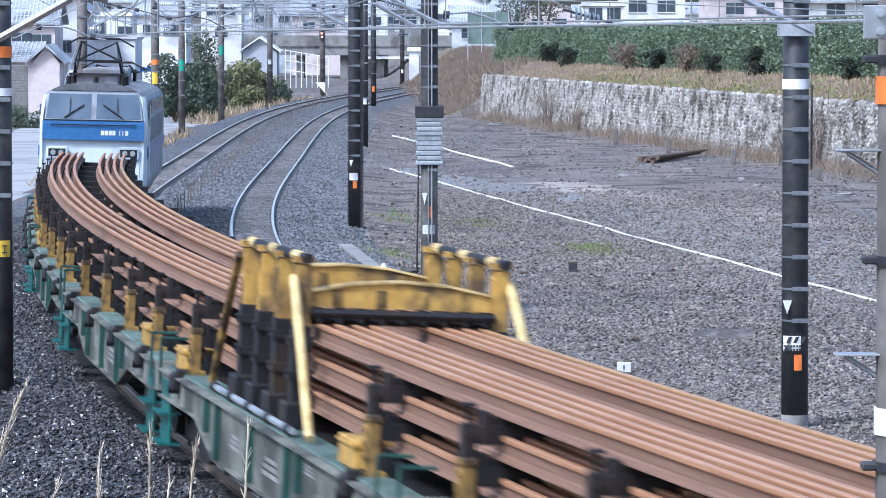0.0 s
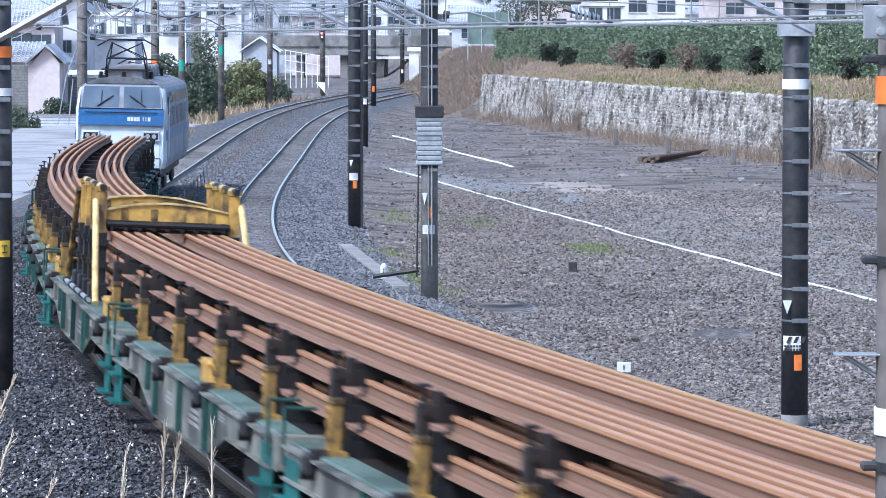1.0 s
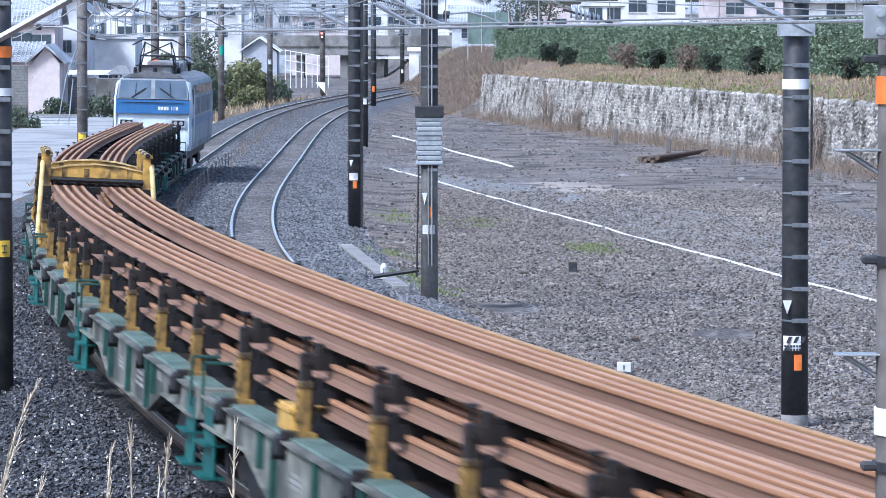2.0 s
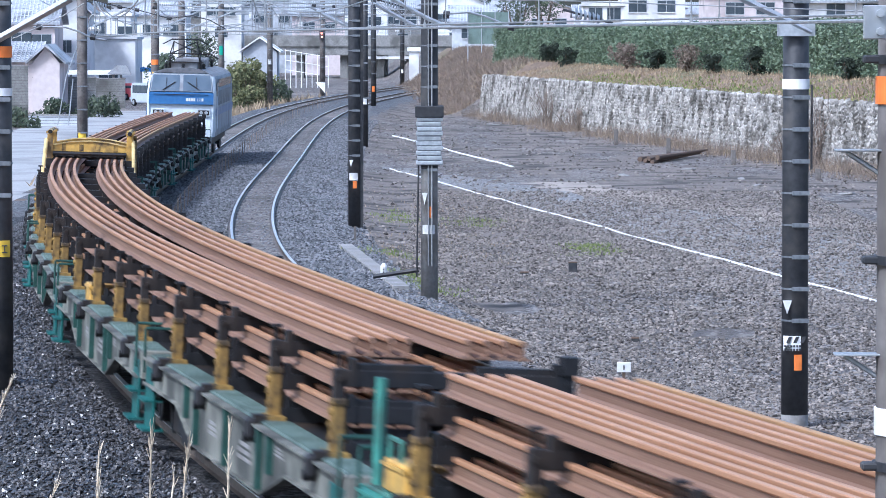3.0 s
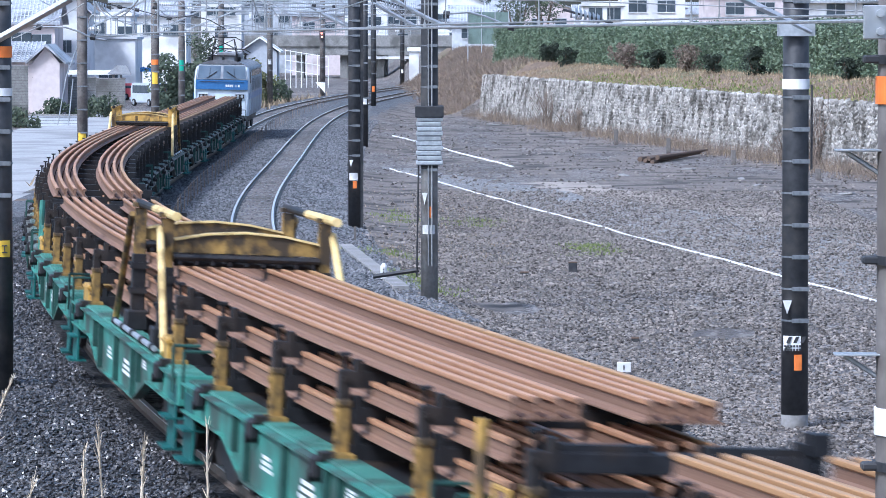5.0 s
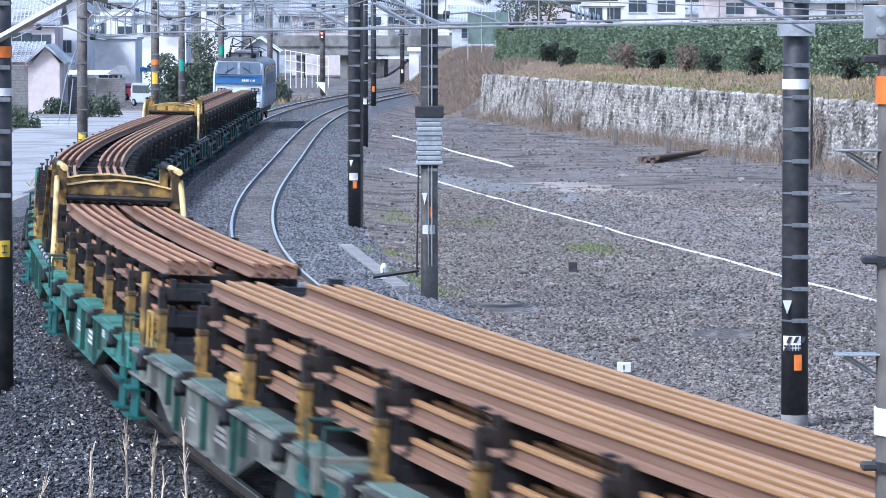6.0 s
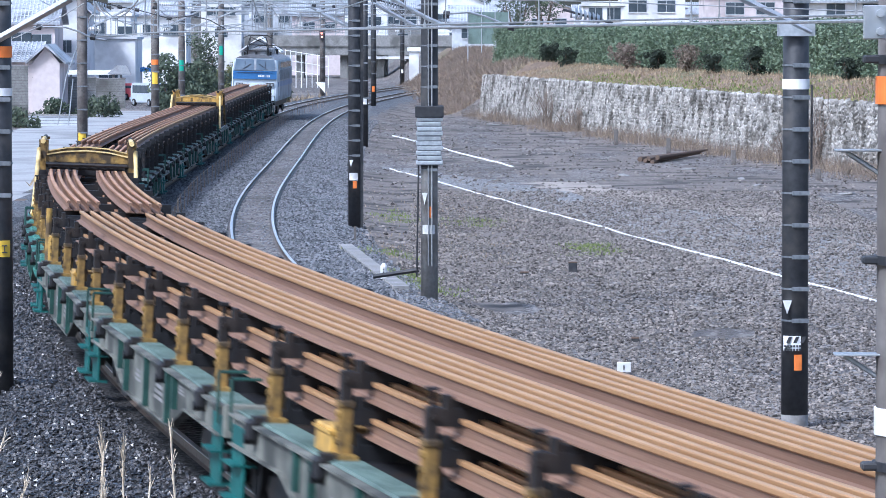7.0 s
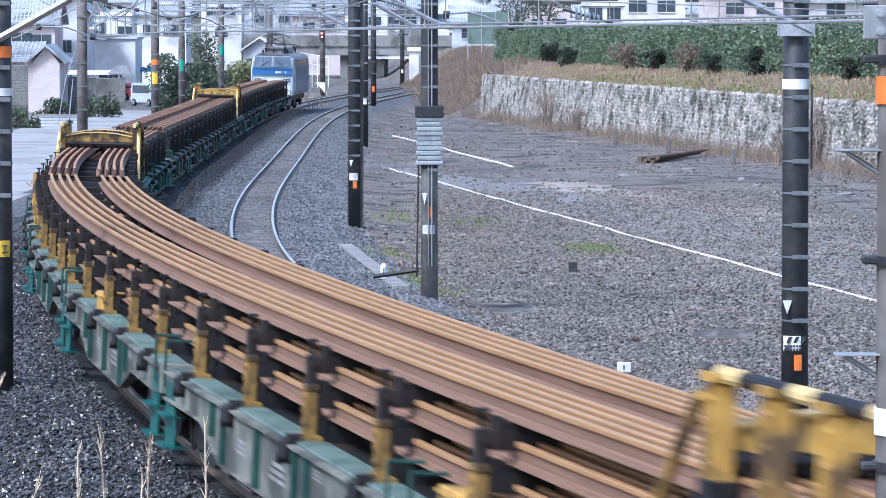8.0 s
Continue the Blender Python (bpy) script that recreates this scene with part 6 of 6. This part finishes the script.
def overpass():
    o = thing("overpass", "grey concrete road bridge crossing the line in the distance", "bridge")
    d = FOCAL / 13.0
    z = EYE_Z - (98 - HORIZON) / 13.0
    part("girder", bx(-27, 4, d, d + 9, z, z + 1.9), "block", o)
    part("parapet", bx(-27, 4, d - 0.2, d, z + 1.2, z + 2.7), "block", o)
    part("lower_beam", bx(-12, 1, d - 1, d, z - 0.5, z - 0.15), "wall_white", o)
    for x in (-26, -19.5, -13.5, -8.5, -4.5, 0.5):
        part("pier", bx(x - 0.5, x + 0.5, d + 1, d + 8, -1.2, z), "block", o)
    part("abutment", bx(0.5, 5, d + 0.5, d + 9, -1.2, z), "block", o)
    for u in range(440, 740, 22):
        p = spot(u, 60, 13)
        part("rail_post", bx(p.x - 0.05, p.x + 0.05, d - 0.2, d - 0.1, z + 2.7, z + 3.6), "zinc", o)
    part("hand_rail", bx(-27, 4, d - 0.2, d - 0.1, z + 3.5, z + 3.6), "zinc", o)


overpass()

# white sheds by the far curve, houses over the hedge and the town behind
house("small white shed at the far curve", 724, 741, 92, 17, 3, "wall_white", "wall_white", 0.2, -0.4, False, (), True, "shed")
house("white two-storey house above the hedge", 1032, 1104, 12, 19, 8, "wall_white", "tile", 1, -1.0, False, ((0.3, 0.92), (0.75, 0.92)), True, "building")
house("white apartment block above the hedge", 1100, 1212, -14, 18, 9, "wall_white", "tile", 1, -1, False, ((0.25, 0.86), (0.7, 0.86)), True, "building")
house("cream plain building above the hedge", 1246, 1400, -2, 18.5, 9, "wall_pink", "tile", 1, -1, False, ((0.35, 0.9), (0.7, 0.9)), True, "building")
house("white house with grey roof above the hedge", 1430, 1590, 4, 19, 9, "wall_white", "tile", 1.6, -1, False, ((0.3, 0.92), (0.7, 0.92)))
house("grey house behind the mound", 800, 905, 40, 17, 8, "wall_grey", "tile", 1.6, -1, False, ((0.3, 0.85),))
bn = thing("green_net_fence", "pale green mesh panels on the far bank", "fence", "", Matrix.Translation(spot(868, 78, 20)))
part("panel", bx(-2.0, 1.6, 0, 0.06, 0, 2.8), "deck_grey", bn)
for x in (-2, -0.8, 0.4, 1.6):
    part("post", bx(x - 0.04, x + 0.04, -0.06, 0, -3, 2.9), "zinc", bn)

TOWN = ("wall_white", "wall_grey", "wall_pink", "wall_white", "block")
u = -60
k = 0
while u < 1640:
    w = rng.uniform(60, 120)
    house("far town house in pale render", u, u + w, rng.uniform(-6, 34), 11.5 + (k % 3) * 0.7, 9, TOWN[k % 5], "tile", rng.uniform(1.2, 2.4), -1, k % 2 == 0, ((0.3, 0.82), (0.7, 0.82), (0.5, 0.55)))
    u += w * rng.uniform(0.8, 1.0)
    k += 1


# ---- dry reeds on the camera's bank ----
def reed(u, v, s, lean, n):
    """A dry grass plume; tip at the given bearing, root in the bank."""
    tip = spot(u, v, s)
    root = Vector((tip.x - lean, tip.y + rng.uniform(-0.3, 0.3), 0))
    root.z = ground_z(root.x, root.y) - 0.05
    t = thing("dry_reed", "pale dry reed with feathery seed plume on the bank", "grass", "dry reeds", Matrix.Translation(root))
    bm = bmesh.new()
    d = tip - root
    pts = [Vector((d.x * f ** 1.8, d.y * f, d.z * (1 - (1 - f) ** 1.25))) for f in np.linspace(0, 1, 14)]
    add_tube(bm, pts, 0.0028, 5)
    part("stalk", bm, "plume", t)
    bm = bmesh.new()
    for j in range(n):
        f = rng.uniform(0, 1)
        i = min(12, int(8 + f * 5))
        a = pts[i].lerp(pts[i + 1], rng.uniform(0, 1))
        dirn = (pts[-1] - pts[-4]).normalized()
        e = a + dirn * rng.uniform(0.02, 0.06) + Vector((rng.normal(0, 0.008), rng.normal(0, 0.01), rng.normal(0, 0.006)))
        add_rod(bm, a, e, 0.0016, 3, 0.0006)
    part("plume", bm, "plume", t)
    return t, root


reeds = [reed(u, v, s, lean, n) for u, v, s, lean, n in ((296, 768, 640, 0.05, 70), (348, 792, 640, 0.08, 60), (440, 752, 660, 0.04, 60), (60, 692, 640, 0.22, 70), (30, 780, 620, 0.16, 50), (215, 800, 650, 0.05, 50), (322, 850, 640, 0.06, 30), (100, 860, 640, 0.12, 40))]


# ---- what moves ----
def motions():
    times = np.arange(0, 8.01, 0.25)
    for i, w in enumerate(wagons):
        walk(w, [(t, along(front(t) - LEAD - PITCH * (i + 0.5)) @ Matrix.Translation((0, -PITCH / 2, 0))) for t in times])
    for s, back in loads:
        walk(s, [(t, along(front(t) - back)) for t in times])
    walk(loco, [(t, along(front(t) + LOCO / 2) @ Matrix.Translation((0, -LOCO / 2, 0))) for t in times])
    turn = [(t, -math.degrees(SPEED * t / 0.45)) for t in np.arange(0, 8.01, 1 / 30)]
    for w in wheels:
        p = w.location.copy()
        walk(w, [(t, pose(p.x, p.y, p.z, a)) for t, a in turn])
    for k, (t, root) in enumerate(reeds):
        walk(t, [(x, Matrix.Translation(root) @ pose(0, 0, 0, 0, 1.6 * math.sin(x * 2.3 + k) - (1.2 * smooth(1.6, 6.0, x) + 0.5) * (3.0 if k < 4 else 2.0), 0)) for x in np.arange(0, 8.01, 0.4)])


motions()
